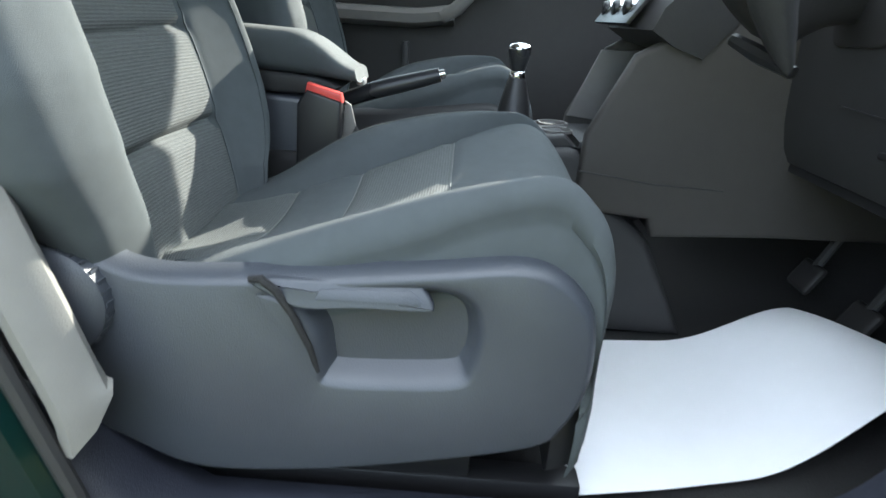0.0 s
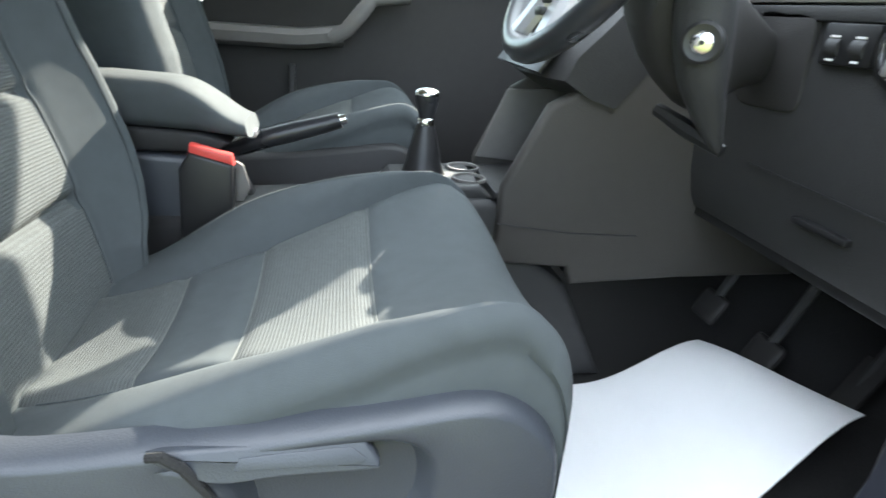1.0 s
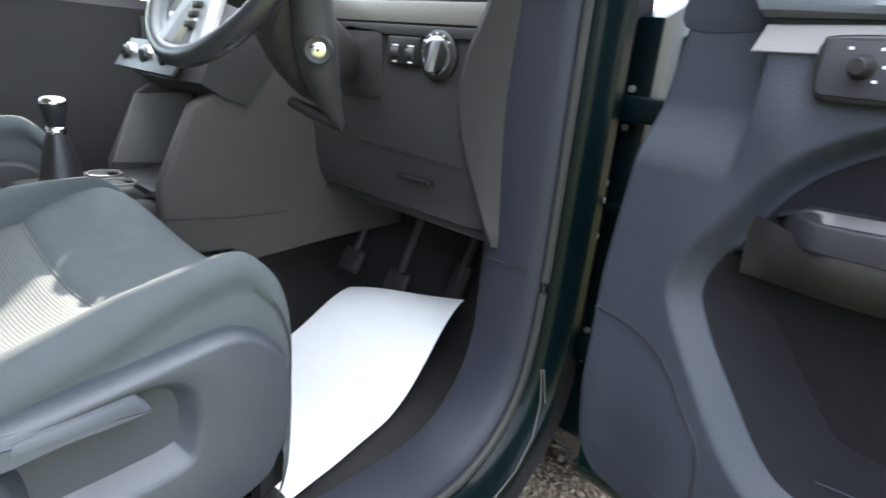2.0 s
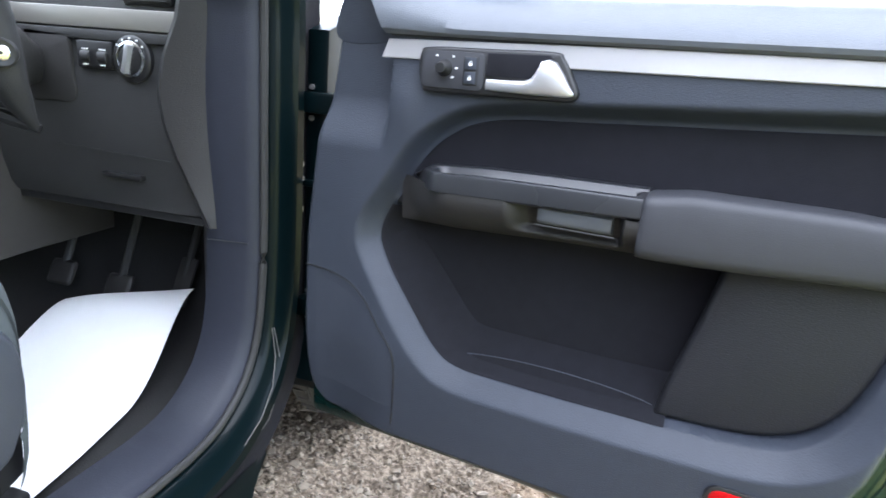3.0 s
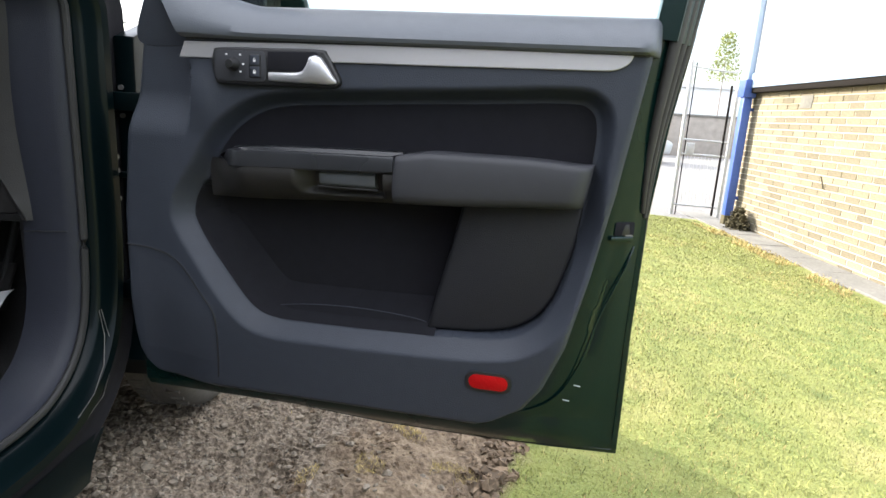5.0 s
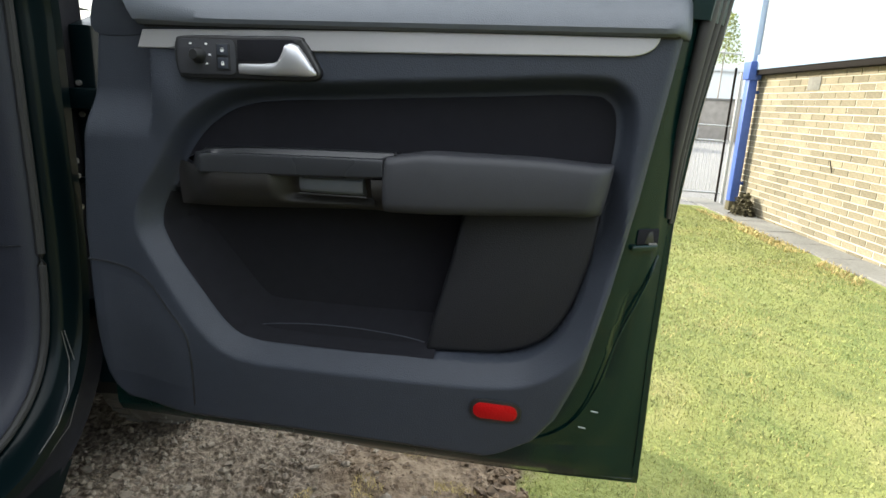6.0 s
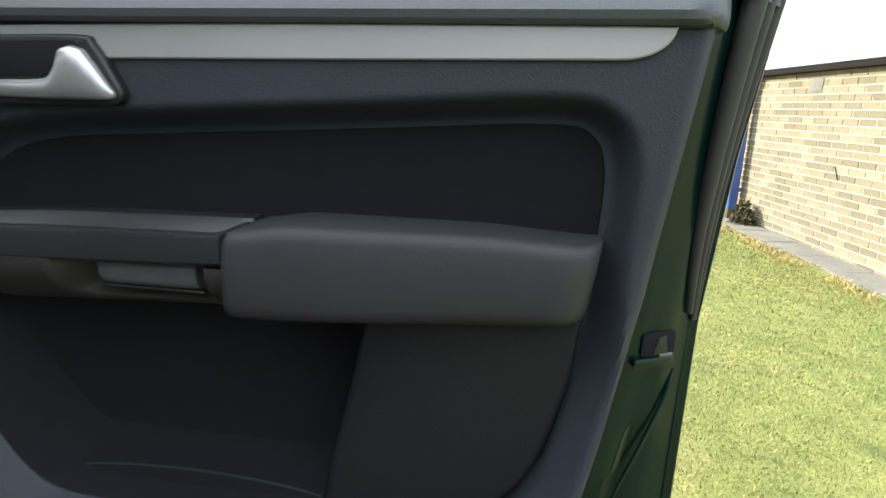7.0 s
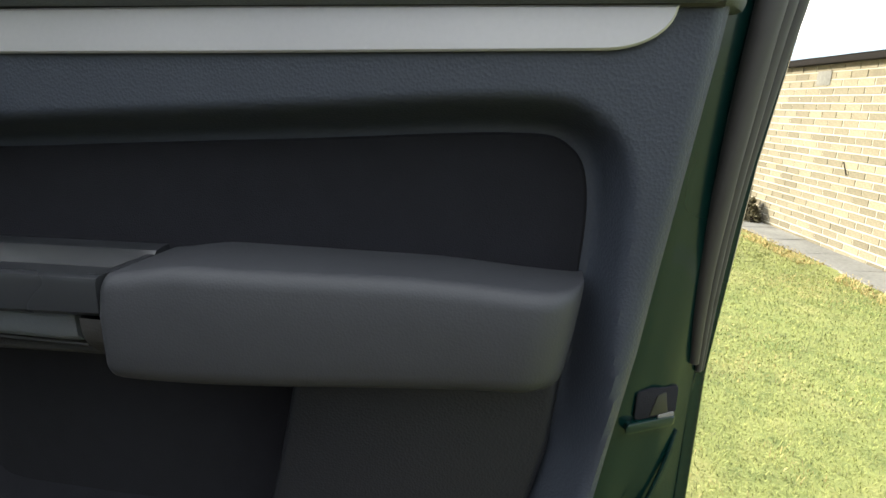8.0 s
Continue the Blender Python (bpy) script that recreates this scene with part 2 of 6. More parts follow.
def part(name, bm, mat, parent=None, label="", smooth=40):
    """One mesh object from a bmesh or from (verts, faces), shaded smooth up to an angle."""
    me = bpy.data.meshes.new(name)
    if isinstance(bm, tuple):
        me.from_pydata([tuple(v) for v in bm[0]], [], [tuple(f) for f in bm[1]])
    else:
        bmesh.ops.recalc_face_normals(bm, faces=bm.faces)
        bm.to_mesh(me)
        bm.free()
    for p in me.polygons:
        p.use_smooth = True
    me.set_sharp_from_angle(angle=radians(smooth))
    return put_mesh(name, me, mat, parent, label)


def thing(name, label, category, at=(0, 0, 0), group="", kind=""):
    return tagged(new(name), label, category, group, kind) if at == (0, 0, 0) else placed(tagged(new(name), label, category, group, kind), at)


def placed(ob, at):
    ob.location = at
    return ob


def box(lo, hi, bevel=0.004, seg=2, bm=None):
    """A box between two corners with rounded edges."""
    bm = bm or bmesh.new()
    lo, hi = Vector(lo), Vector(hi)
    made = bmesh.ops.create_cube(bm, size=1, matrix=Matrix.Translation((lo + hi) / 2) @ Matrix.Diagonal((*(hi - lo), 1)))
    if bevel:
        edges = list({e for v in made["verts"] for e in v.link_edges})
        bmesh.ops.bevel(bm, geom=edges, offset=bevel, segments=seg, affect="EDGES", profile=0.5)
    return bm


def slab(outline, to3d, lo, hi, bevel=0.004, seg=2, bm=None):
    """A flat outline (2D) drawn out between two depths; to3d(a, b, depth) gives the place."""
    bm = bm or bmesh.new()
    a = [bm.verts.new(to3d(p[0], p[1], lo)) for p in outline]
    c = [bm.verts.new(to3d(p[0], p[1], hi)) for p in outline]
    n = len(outline)
    faces = [bm.faces.new(a[::-1]), bm.faces.new(c)]
    for k in range(n):
        faces.append(bm.faces.new((a[k], a[(k + 1) % n], c[(k + 1) % n], c[k])))
    bmesh.ops.recalc_face_normals(bm, faces=faces)
    if bevel:
        rim = [e for f in faces[:2] for e in f.edges]
        bmesh.ops.bevel(bm, geom=rim, offset=bevel, segments=seg, affect="EDGES", profile=0.5)
    return bm


def in_xz(y0):
    return lambda a, b, d: Vector((a, y0 + d, b))


def smooth_line(pts, n=8, closed=False):
    """Points along a soft curve (Catmull-Rom) through pts."""
    P = [np.array(p, float) for p in pts]
    m = len(P)
    out = []
    for k in range(m if closed else m - 1):
        if closed:
            p0, p1, p2, p3 = P[k - 1], P[k], P[(k + 1) % m], P[(k + 2) % m]
        else:
            p0, p1, p2, p3 = P[max(k - 1, 0)], P[k], P[k + 1], P[min(k + 2, m - 1)]
        for j in range(n):
            t = j / n
            out.append(0.5 * (2 * p1 + (p2 - p0) * t + (2 * p0 - 5 * p1 + 4 * p2 - p3) * t * t + (3 * p1 - p0 - 3 * p2 + p3) * t ** 3))
    if not closed:
        out.append(P[-1])
    return out


def loft(rows, closed_u=False, caps=False):
    """A skin over rows of points: rows[i][j]."""
    n, m = len(rows), len(rows[0])
    verts = [tuple(p) for r in rows for p in r]
    faces = []
    for i in range(n - 1):
        for j in range(m if closed_u else m - 1):
            k = (j + 1) % m
            faces.append((i * m + j, i * m + k, (i + 1) * m + k, (i + 1) * m + j))
    if caps:
        faces.append(tuple(range(m))[::-1])
        faces.append(tuple((n - 1) * m + j for j in range(m)))
    return verts, faces


def tube(pts, r, sides=10, flat=1.0):
    """A round bar along points; r a radius or a list of them."""
    P = [Vector(p) for p in pts]
    rows = []
    up = Vector((0, 0, 1))
    for k, p in enumerate(P):
        d = (P[min(k + 1, len(P) - 1)] - P[max(k - 1, 0)]).normalized()
        side = d.cross(up)
        if side.length < 0.05:
            side = d.cross(Vector((1, 0, 0)))
        side.normalize()
        over = side.cross(d)
        rad = r[k] if isinstance(r, (list, tuple)) else r
        rows.append([p + side * math.cos(a) * rad * flat + over * math.sin(a) * rad for a in (2 * math.pi * j / sides for j in range(sides))])
    return loft(rows, closed_u=True, caps=True)


def lathe(profile, axis_at, axis="z", sides=32):
    """A turned shape: profile of (radius, height) about an axis."""
    rows = []
    for r, h in profile:
        ring = []
        for j in range(sides):
            a = 2 * math.pi * j / sides
            c, s = r * math.cos(a), r * math.sin(a)
            ring.append(Vector(axis_at) + Vector({"z": (c, s, h), "x": (h, c, s), "y": (c, h, s)}[axis]))
        rows.append(ring)
    return loft(rows, closed_u=True, caps=True)


def sstep(v, lo, hi):
    t = np.clip((v - lo) / (hi - lo), 0, 1)
    return t * t * (3 - 2 * t)


def thick(rows, off):
    """A sheet closed to a thickness: rows and the same rows moved by off."""
    n, m = len(rows), len(rows[0])
    verts = [tuple(p) for r in rows for p in r] + [tuple(Vector(p) + Vector(off)) for r in rows for p in r]
    q = n * m
    faces = []
    for i in range(n - 1):
        for j in range(m - 1):
            a, b, c, d = i * m + j, i * m + j + 1, (i + 1) * m + j + 1, (i + 1) * m + j
            faces += [(a, b, c, d), (q + d, q + c, q + b, q + a)]
    ring = [j for j in range(m)] + [i * m + m - 1 for i in range(1, n)] + [(n - 1) * m + j for j in range(m - 2, -1, -1)] + [i * m for i in range(n - 2, 0, -1)]
    for k, a in enumerate(ring):
        b = ring[(k + 1) % len(ring)]
        faces.append((b, a, q + a, q + b))
    return verts, faces


# ---- ground ----
def lay(x, y):
    """Height of the ground: level under the car, falling gently towards the wall."""
    return -0.066 * min(max(-y - 0.5, 0.0), 4.1)


def relief(x, y):
    """Ruts and clods on the bare ground, a gentler surface under the grass."""
    bare = float(sstep(y, -1.5, -0.9))
    lane = float(sstep(abs(y + 0.27 + 0.05 * x), 0.075, 0.055))
    lugs = lane * 0.007 * math.tanh(4 * math.sin(2 * math.pi * (x + 0.5 * abs(y + 0.27 + 0.05 * x)) / 0.036))
    bank = 0.020 * float(sstep(y, -0.30, -0.40) * sstep(y, -0.80, -0.60)) - 0.010 * lane
    return bare * (bank + lugs * max(0.0, 0.4 + noise.noise((x * 4, y * 4, 6))) + 0.016 * noise.noise((x * 3, y * 3, 0)) + 0.014 * noise.noise((x * 9, y * 9, 3)) + 0.012 * noise.noise((x * 22, y * 22, 5)) + 0.010 * abs(noise.noise((x * 45, y * 45, 8))) + 0.006 * noise.noise((x * 100, y * 100, 8))) + (1 - bare) * 0.002 * noise.noise((x * 2, y * 2, 0))


def build_ground():
    def ticks(lo, hi, fine, far):
        a = list(np.arange(lo, hi + 1e-6, fine))
        step, v = fine, hi
        while v < far:
            step *= 1.35
            v += step
            a.append(v)
        step, v = fine, lo
        while v > -far:
            step *= 1.35
            v -= step
            a.insert(0, v)
        return a
    xs, ys = ticks(-0.45, 0.75, 0.0062, 900), ticks(-1.08, 0.12, 0.0062, 900)
    rows = []
    for x in xs:
        r = []
        for y in ys:
            z = lay(x, y)
            if -2 < x < 9 and -5 < y < 2:
                z += relief(x, y)
            r.append((x, y, z))
        rows.append(r)
    g = part("ground", loft(rows), GROUND, smooth=60)
    tagged(g, "muddy gritty ground turning into sunlit rough grass", "ground", kind="structure")


build_ground()


# ---- open front door ----
HINGE = Vector((-0.43, -0.04, 0.0))
DU = Vector((-0.152, -0.988, 0.0)).normalized()
DN = Vector((-DU.y, DU.x, 0.0)) * -1.0
if DN.x > 0:
    DN = -DN


def D(u, v, n=0.0):
    """A place on the door: u along it from the hinge, v up, n out of its inner face."""
    return HINGE + DU * u + DN * n + Vector((0, 0, v))


def in_door(a, b, d):
    return D(a, b, d)


car = thing("car", "dark green people carrier standing on grit with its front door open", "car")


def free_edge(v):
    """Where the door's outer skin ends, by height."""
    return float(np.interp(v, [0.325, 0.40, 0.60, 0.857, 1.05, 1.188, 1.25], [1.113, 1.113, 1.110, 1.113, 1.130, 1.150, 1.158]))


def skin_foot(u):
    """Height of the door's lower edge along its length."""
    return float(np.interp(u, [-0.06, 0.06, 0.20, 0.37, 0.57, 0.80, 0.965, 1.113], [0.372, 0.350, 0.330, 0.314, 0.303, 0.303, 0.306, 0.313]))


def build_skin():
    rows = []
    for w in np.linspace(0, 1, 24):
        v = 0.31 + 0.925 * w
        bulge = 0.030 * math.sin(math.pi * (v - 0.30) / 1.1)
        rows.append([D(u, skin_foot(u) + (1.235 - skin_foot(u)) * w, -0.114 - bulge) for u in np.linspace(-0.03, free_edge(v) - 0.004, 24)])
    return part("front_door", loft(rows), GREEN, car, "open front door, dark green outside with charcoal plastic inner panel")


door = build_skin()

PANEL_L = [(0.396, 0.040), (0.408, 0.010), (0.43, -0.013), (0.46, -0.026), (0.50, -0.032), (0.56, -0.035), (0.78, -0.034), (1.0, -0.012), (1.16, 0.012), (1.25, 0.03)]
PANEL_R = [(0.396, 0.79), (0.415, 0.84), (0.45, 0.895), (0.50, 0.93), (0.60, 0.968), (0.75, 1.002), (0.909, 1.032), (1.137, 1.064), (1.25, 1.078)]
LOOP = smooth_line([(0.246, 1.005), (0.33, 1.042), (0.508, 1.056), (0.75, 1.070), (0.92, 1.080), (0.972, 1.072), (0.990, 1.030), (0.985, 0.93), (0.972, 0.80), (0.940, 0.690), (0.89, 0.630), (0.808, 0.604), (0.62, 0.596), (0.43, 0.594), (0.335, 0.597), (0.285, 0.622), (0.225, 0.69), (0.155, 0.775), (0.142, 0.815), (0.155, 0.87), (0.190, 0.945)], 8, closed=True)

LOOP = [(0.57 + (u - 0.57) * (1 + (0.035 * float(sstep(v, 0.92, 0.80)) if u < 0.57 else 0.0)), v - 0.055 * max(0.84 - v, 0.0)) for u, v in LOOP]


def loop_distance(u, v):
    """Signed distance to the edge of the door's recess, positive inside."""
    P = np.array(LOOP)
    Q = np.roll(P, -1, axis=0)
    pt = np.stack([u.ravel(), v.ravel()], 1)
    best = np.full(len(pt), 9.0)
    inside = np.zeros(len(pt), bool)
    for a, b in zip(P, Q):
        d = b - a
        t = np.clip(((pt - a) @ d) / max(d @ d, 1e-12), 0, 1)
        best = np.minimum(best, np.hypot(*(pt - a - t[:, None] * d).T))
        cross = (a[1] > pt[:, 1]) != (b[1] > pt[:, 1])
        with np.errstate(divide="ignore", invalid="ignore"):
            inside ^= cross & (pt[:, 0] < (b[0] - a[0]) * (pt[:, 1] - a[1]) / (b[1] - a[1]) + a[0])
    return np.where(inside, best, -best).reshape(u.shape)


def card_depth(u, v):
    """How far the moulded door card stands out at each place."""
    base = 0.032 * (1 - sstep(v, 0.55, 0.98)) * sstep(u, 0.02, 0.2)
    base = base - 0.016 * np.clip((0.60 - v) / 0.2, 0, 1) ** 1.3
    fold = 0.133 + 0.012 * np.sin((v - 0.95) * 12)
    base = base - 0.032 * sstep(u, fold + 0.005, fold - 0.006) * sstep(v, 0.96, 1.06) + 0.010 * np.exp(-((u - fold - 0.03) / 0.03) ** 2) * sstep(v, 0.96, 1.05) * (1 - 0.9 * sstep(v, 1.06, 1.125))
    d = loop_distance(u, v)
    wide = 0.028 + 0.010 * sstep(v, 0.95, 0.78)
    hollow = sstep(v, 0.875, 0.855) * sstep(u, 0.755 - 0.19 * (0.86 - v), 0.735 - 0.19 * (0.86 - v))
    inn = -0.042 - 0.066 * hollow
    rim = -0.042 + (base - 0.034 + 0.042) * sstep(v, 0.90, 0.72)
    soft, crisp = sstep(-d, 0.0, wide), np.clip(-d / wide, 0, 1)
    k = sstep(v, 1.0, 0.85)
    edge = soft * (1 - k) + (0.85 * crisp + 0.15 * soft) * k
    out = rim + (base - rim) * edge
    return np.where(d > 0, inn * sstep(d, 0.0, 0.008) + rim * (1 - sstep(d, 0.0, 0.008)), out), d


def build_card():
    nv, nu = 170, 230
    vs = np.concatenate([np.linspace(0.396, 0.47, 26), np.linspace(0.475, 1.172, nv)])
    L = np.interp(vs, *zip(*PANEL_L))
    R = np.interp(vs, *zip(*PANEL_R))
    a = np.linspace(0, 1, nu)
    u = L[:, None] + (R - L)[:, None] * a[None, :]
    v = np.repeat(vs[:, None], nu, 1)
    n, d = card_depth(u, v)
    rim = np.minimum(np.minimum(a, 1 - a)[None, :] * (R - L)[:, None], (v - 0.396))
    n = n - 0.014 * (1 - np.clip(rim / 0.014, 0, 1)) ** 2
    rows = [[D(u[i, j], v[i, j], n[i, j]) for j in range(nu)] for i in range(len(vs))]
    for r, i in zip(rows, range(len(vs))):
        r.insert(0, D(u[i, 0] + 0.004, v[i, 0], -0.06))
        r.append(D(u[i, -1] - 0.004, v[i, -1], -0.06))
    rows.insert(0, [Vector((*p[:2], 0.403)) + DN * -0.05 for p in rows[0]])
    part("door_card", loft(rows), CARD, door, "moulded charcoal plastic door panel")
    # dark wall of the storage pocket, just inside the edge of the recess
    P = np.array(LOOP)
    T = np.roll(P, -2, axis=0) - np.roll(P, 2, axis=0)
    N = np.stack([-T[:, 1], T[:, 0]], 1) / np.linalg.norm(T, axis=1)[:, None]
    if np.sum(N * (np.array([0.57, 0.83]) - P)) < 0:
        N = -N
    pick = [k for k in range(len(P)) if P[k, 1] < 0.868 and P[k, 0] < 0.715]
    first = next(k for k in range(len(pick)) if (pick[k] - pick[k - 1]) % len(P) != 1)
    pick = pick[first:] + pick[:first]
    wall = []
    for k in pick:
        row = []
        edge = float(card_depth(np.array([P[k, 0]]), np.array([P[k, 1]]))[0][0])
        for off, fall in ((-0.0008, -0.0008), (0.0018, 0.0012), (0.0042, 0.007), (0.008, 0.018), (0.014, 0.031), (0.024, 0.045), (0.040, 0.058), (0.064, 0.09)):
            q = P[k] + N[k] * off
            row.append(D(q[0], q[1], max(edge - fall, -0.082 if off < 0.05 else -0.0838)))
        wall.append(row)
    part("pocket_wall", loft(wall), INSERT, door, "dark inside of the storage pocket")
    mid = np.array([0.57, 0.83])
    ring = [tuple(mid + (np.array(p) - mid) * 0.988) for p in LOOP]
    part("cloth_insert", slab([p for p in ring if p[1] > 0.862], in_door, -0.06, -0.0395, 0.002, 1), INSERT, door, "dark woven cloth above the armrest")
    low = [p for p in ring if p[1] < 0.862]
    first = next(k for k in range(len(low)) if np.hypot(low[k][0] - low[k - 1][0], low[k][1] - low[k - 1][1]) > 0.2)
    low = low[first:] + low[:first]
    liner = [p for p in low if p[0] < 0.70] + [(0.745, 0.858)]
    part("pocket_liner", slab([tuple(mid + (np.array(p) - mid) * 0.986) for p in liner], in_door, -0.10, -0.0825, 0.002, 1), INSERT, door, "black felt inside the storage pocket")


build_card()


def on_card(pts, n, r, mat, name, label="", sides=6):
    return part(name, tube([D(p[0], p[1], n) for p in pts], r, sides), mat, door, label)


def build_belt():
    prof = [(-0.03, 1.168), (0.006, 1.167), (0.016, 1.171), (0.019, 1.178), (0.014, 1.190), (0.004, 1.205), (-0.008, 1.219), (-0.022, 1.231), (-0.040, 1.237), (-0.06, 1.236), (-0.078, 1.22)]
    rows = []
    for u in np.concatenate([np.linspace(0.140, 0.27, 22), np.linspace(0.29, 1.082, 50)]):
        s = 1.0 - 0.35 * float(sstep(u, 1.050, 1.082))
        grow = float(1 - sstep(u, 0.135, 0.30))
        back = 0.030 * float(sstep(u, 1.062, 1.082))
        row = []
        for n, v in prof:
            vv = 1.166 + (v - 1.166) * (1 + 0.85 * grow)
            row.append(D(u - (0.42 * (vv - 1.166) + 2.6 * (vv - 1.166) ** 2) * grow, vv, -0.03 + (n + 0.03) * s - back + 0.006 * grow))
        rows.append(row)
    part("upper_trim", loft(rows, caps=True), SOFT, door, "padded grey top roll under the window")
    on_card([(u, 1.168) for u in np.linspace(0.145, 1.06, 30)], 0.001, 0.0035, BLACK, "shadow_gap")
    # front corner piece that rises to the mirror
    out = smooth_line([(0.012, 1.158), (0.028, 1.25), (0.060, 1.335), (0.11, 1.41), (0.205, 1.47), (0.188, 1.40), (0.176, 1.33), (0.188, 1.275), (0.225, 1.240), (0.250, 1.225), (0.20, 1.19), (0.140, 1.158)], 6, True)
    part("mirror_corner_trim", slab(out, in_door, -0.06, -0.0300, 0.003, 2), CARD, door)


build_belt()


def build_strip():
    top = [(0.141, 1.1600), (0.4, 1.1640), (0.7, 1.1665), (1.032, 1.1660)]
    end = [(0.985 + 0.046 * math.sin(a), 1.1655 - 0.0285 * math.cos(a)) for a in np.linspace(radians(88), 0, 10)]
    bot = [(0.7, 1.1330), (0.4, 1.1298), (0.128, 1.1285)]
    part("silver_strip", slab(smooth_line(top, 8) + end + bot, in_door, -0.008, 0.005, 0.0015, 1), STRIP, door, "brushed silver decor strip", smooth=12)


build_strip()


def rounded(u0, v0, u1, v1, r, n=6):
    pts = []
    for cx, cy, a0 in ((u1 - r, v1 - r, 0), (u0 + r, v1 - r, 90), (u0 + r, v0 + r, 180), (u1 - r, v0 + r, 270)):
        for k in range(n + 1):
            a = radians(a0 + 90 * k / n)
            pts.append((cx + r * math.cos(a), cy + r * math.sin(a)))
    return pts


def build_handle():
    bezel = [(0.2135, 1.087), (0.231, 1.0785), (0.34, 1.0795), (0.45, 1.0805), (0.474, 1.084), (0.481, 1.096), (0.470, 1.118), (0.453, 1.145), (0.436, 1.1535), (0.33, 1.1525), (0.226, 1.1505), (0.2095, 1.141), (0.207, 1.115)]
    part("handle_bezel", slab(smooth_line(bezel, 5, True), in_door, -0.01, 0.014, 0.005, 3), BLACK, door, "black handle surround")
    part("switch_plate", slab(rounded(0.215, 1.0855, 0.327, 1.1450, 0.011), in_door, 0.0, 0.0165, 0.0015), ELBOW, door)
    cup = [(0.330, 1.1455), (0.432, 1.1475), (0.452, 1.128), (0.458, 1.112), (0.330, 1.110)]
    # no real hollow: its shade is the plate's near-black colour
    part("handle_cup", slab(cup, in_door, 0.006, 0.0155, 0.001), INSERT, door, "flat dark plate painted as the shaded hollow behind the lever")
    rows = []
    for u, lo, hi, n in ((0.331, 1.089, 1.106, 0.016), (0.345, 1.088, 1.1065, 0.020), (0.375, 1.0875, 1.107, 0.025), (0.398, 1.087, 1.1085, 0.028), (0.408, 1.087, 1.113, 0.029), (0.415, 1.087, 1.124, 0.029), (0.421, 1.087, 1.139, 0.029), (0.432, 1.087, 1.1425, 0.029), (0.443, 1.087, 1.139, 0.027), (0.455, 1.087, 1.124, 0.025), (0.468, 1.088, 1.104, 0.021), (0.4745, 1.090, 1.096, 0.017)):
        mid, half = (lo + hi) / 2, (hi - lo) / 2
        rows.append([D(u, mid + half * math.sin(a), 0.010 + (n - 0.010) * max(math.cos(a), 0) ** 0.4) for a in np.linspace(-math.pi / 2, math.pi / 2, 13)])
    part("door_lever", loft(rows, caps=True), SATIN, door, "satin chrome pull lever")
    knob = []
    for r, n in ((0.0135, 0.012), (0.0135, 0.020), (0.011, 0.023), (0.0095, 0.033), (0.008, 0.035), (0.001, 0.0352)):
        knob.append([D(0.257 + r * math.cos(a), 1.118 + r * math.sin(a), n) for a in (2 * math.pi * k / 24 for k in range(24))])
    part("mirror_knob", loft(knob, closed_u=True, caps=True), BLACK, door, "round mirror adjusting knob")
    for k, (u, v) in enumerate(((0.242, 1.137), (0.272, 1.137), (0.278, 1.119), (0.272, 1.104))):
        part("switch_mark", slab(rounded(u - 0.0022, v - 0.0016, u + 0.0022, v + 0.0016, 0.001, 2), in_door, 0.016, 0.0170, 0), WHITE_INK, door)
    part("lock_plate", slab(rounded(0.291, 1.0935, 0.3165, 1.1385, 0.003, 3), in_door, 0.012, 0.0182, 0.0010), BLACK, door)
    for v in (1.1275, 1.1050):
        part("lock_button", slab(rounded(0.2935, v - 0.0095, 0.3140, v + 0.0095, 0.002, 3), in_door, 0.014, 0.0196, 0.0012), CARD, door, "door lock button")
        part("lock_mark", slab(rounded(0.3008, v - 0.0034, 0.3066, v + 0.0006, 0.0008, 2), in_door, 0.018, 0.0199, 0), WHITE_INK, door)
        arc = [(0.3037 + 0.0022 * math.cos(a), v + 0.0006 + 0.0030 * math.sin(a)) for a in np.linspace(0, math.pi, 7)]
        part("lock_mark", tube([D(p[0], p[1], 0.0197) for p in arc], 0.0005, 5), WHITE_INK, door)


build_handle()


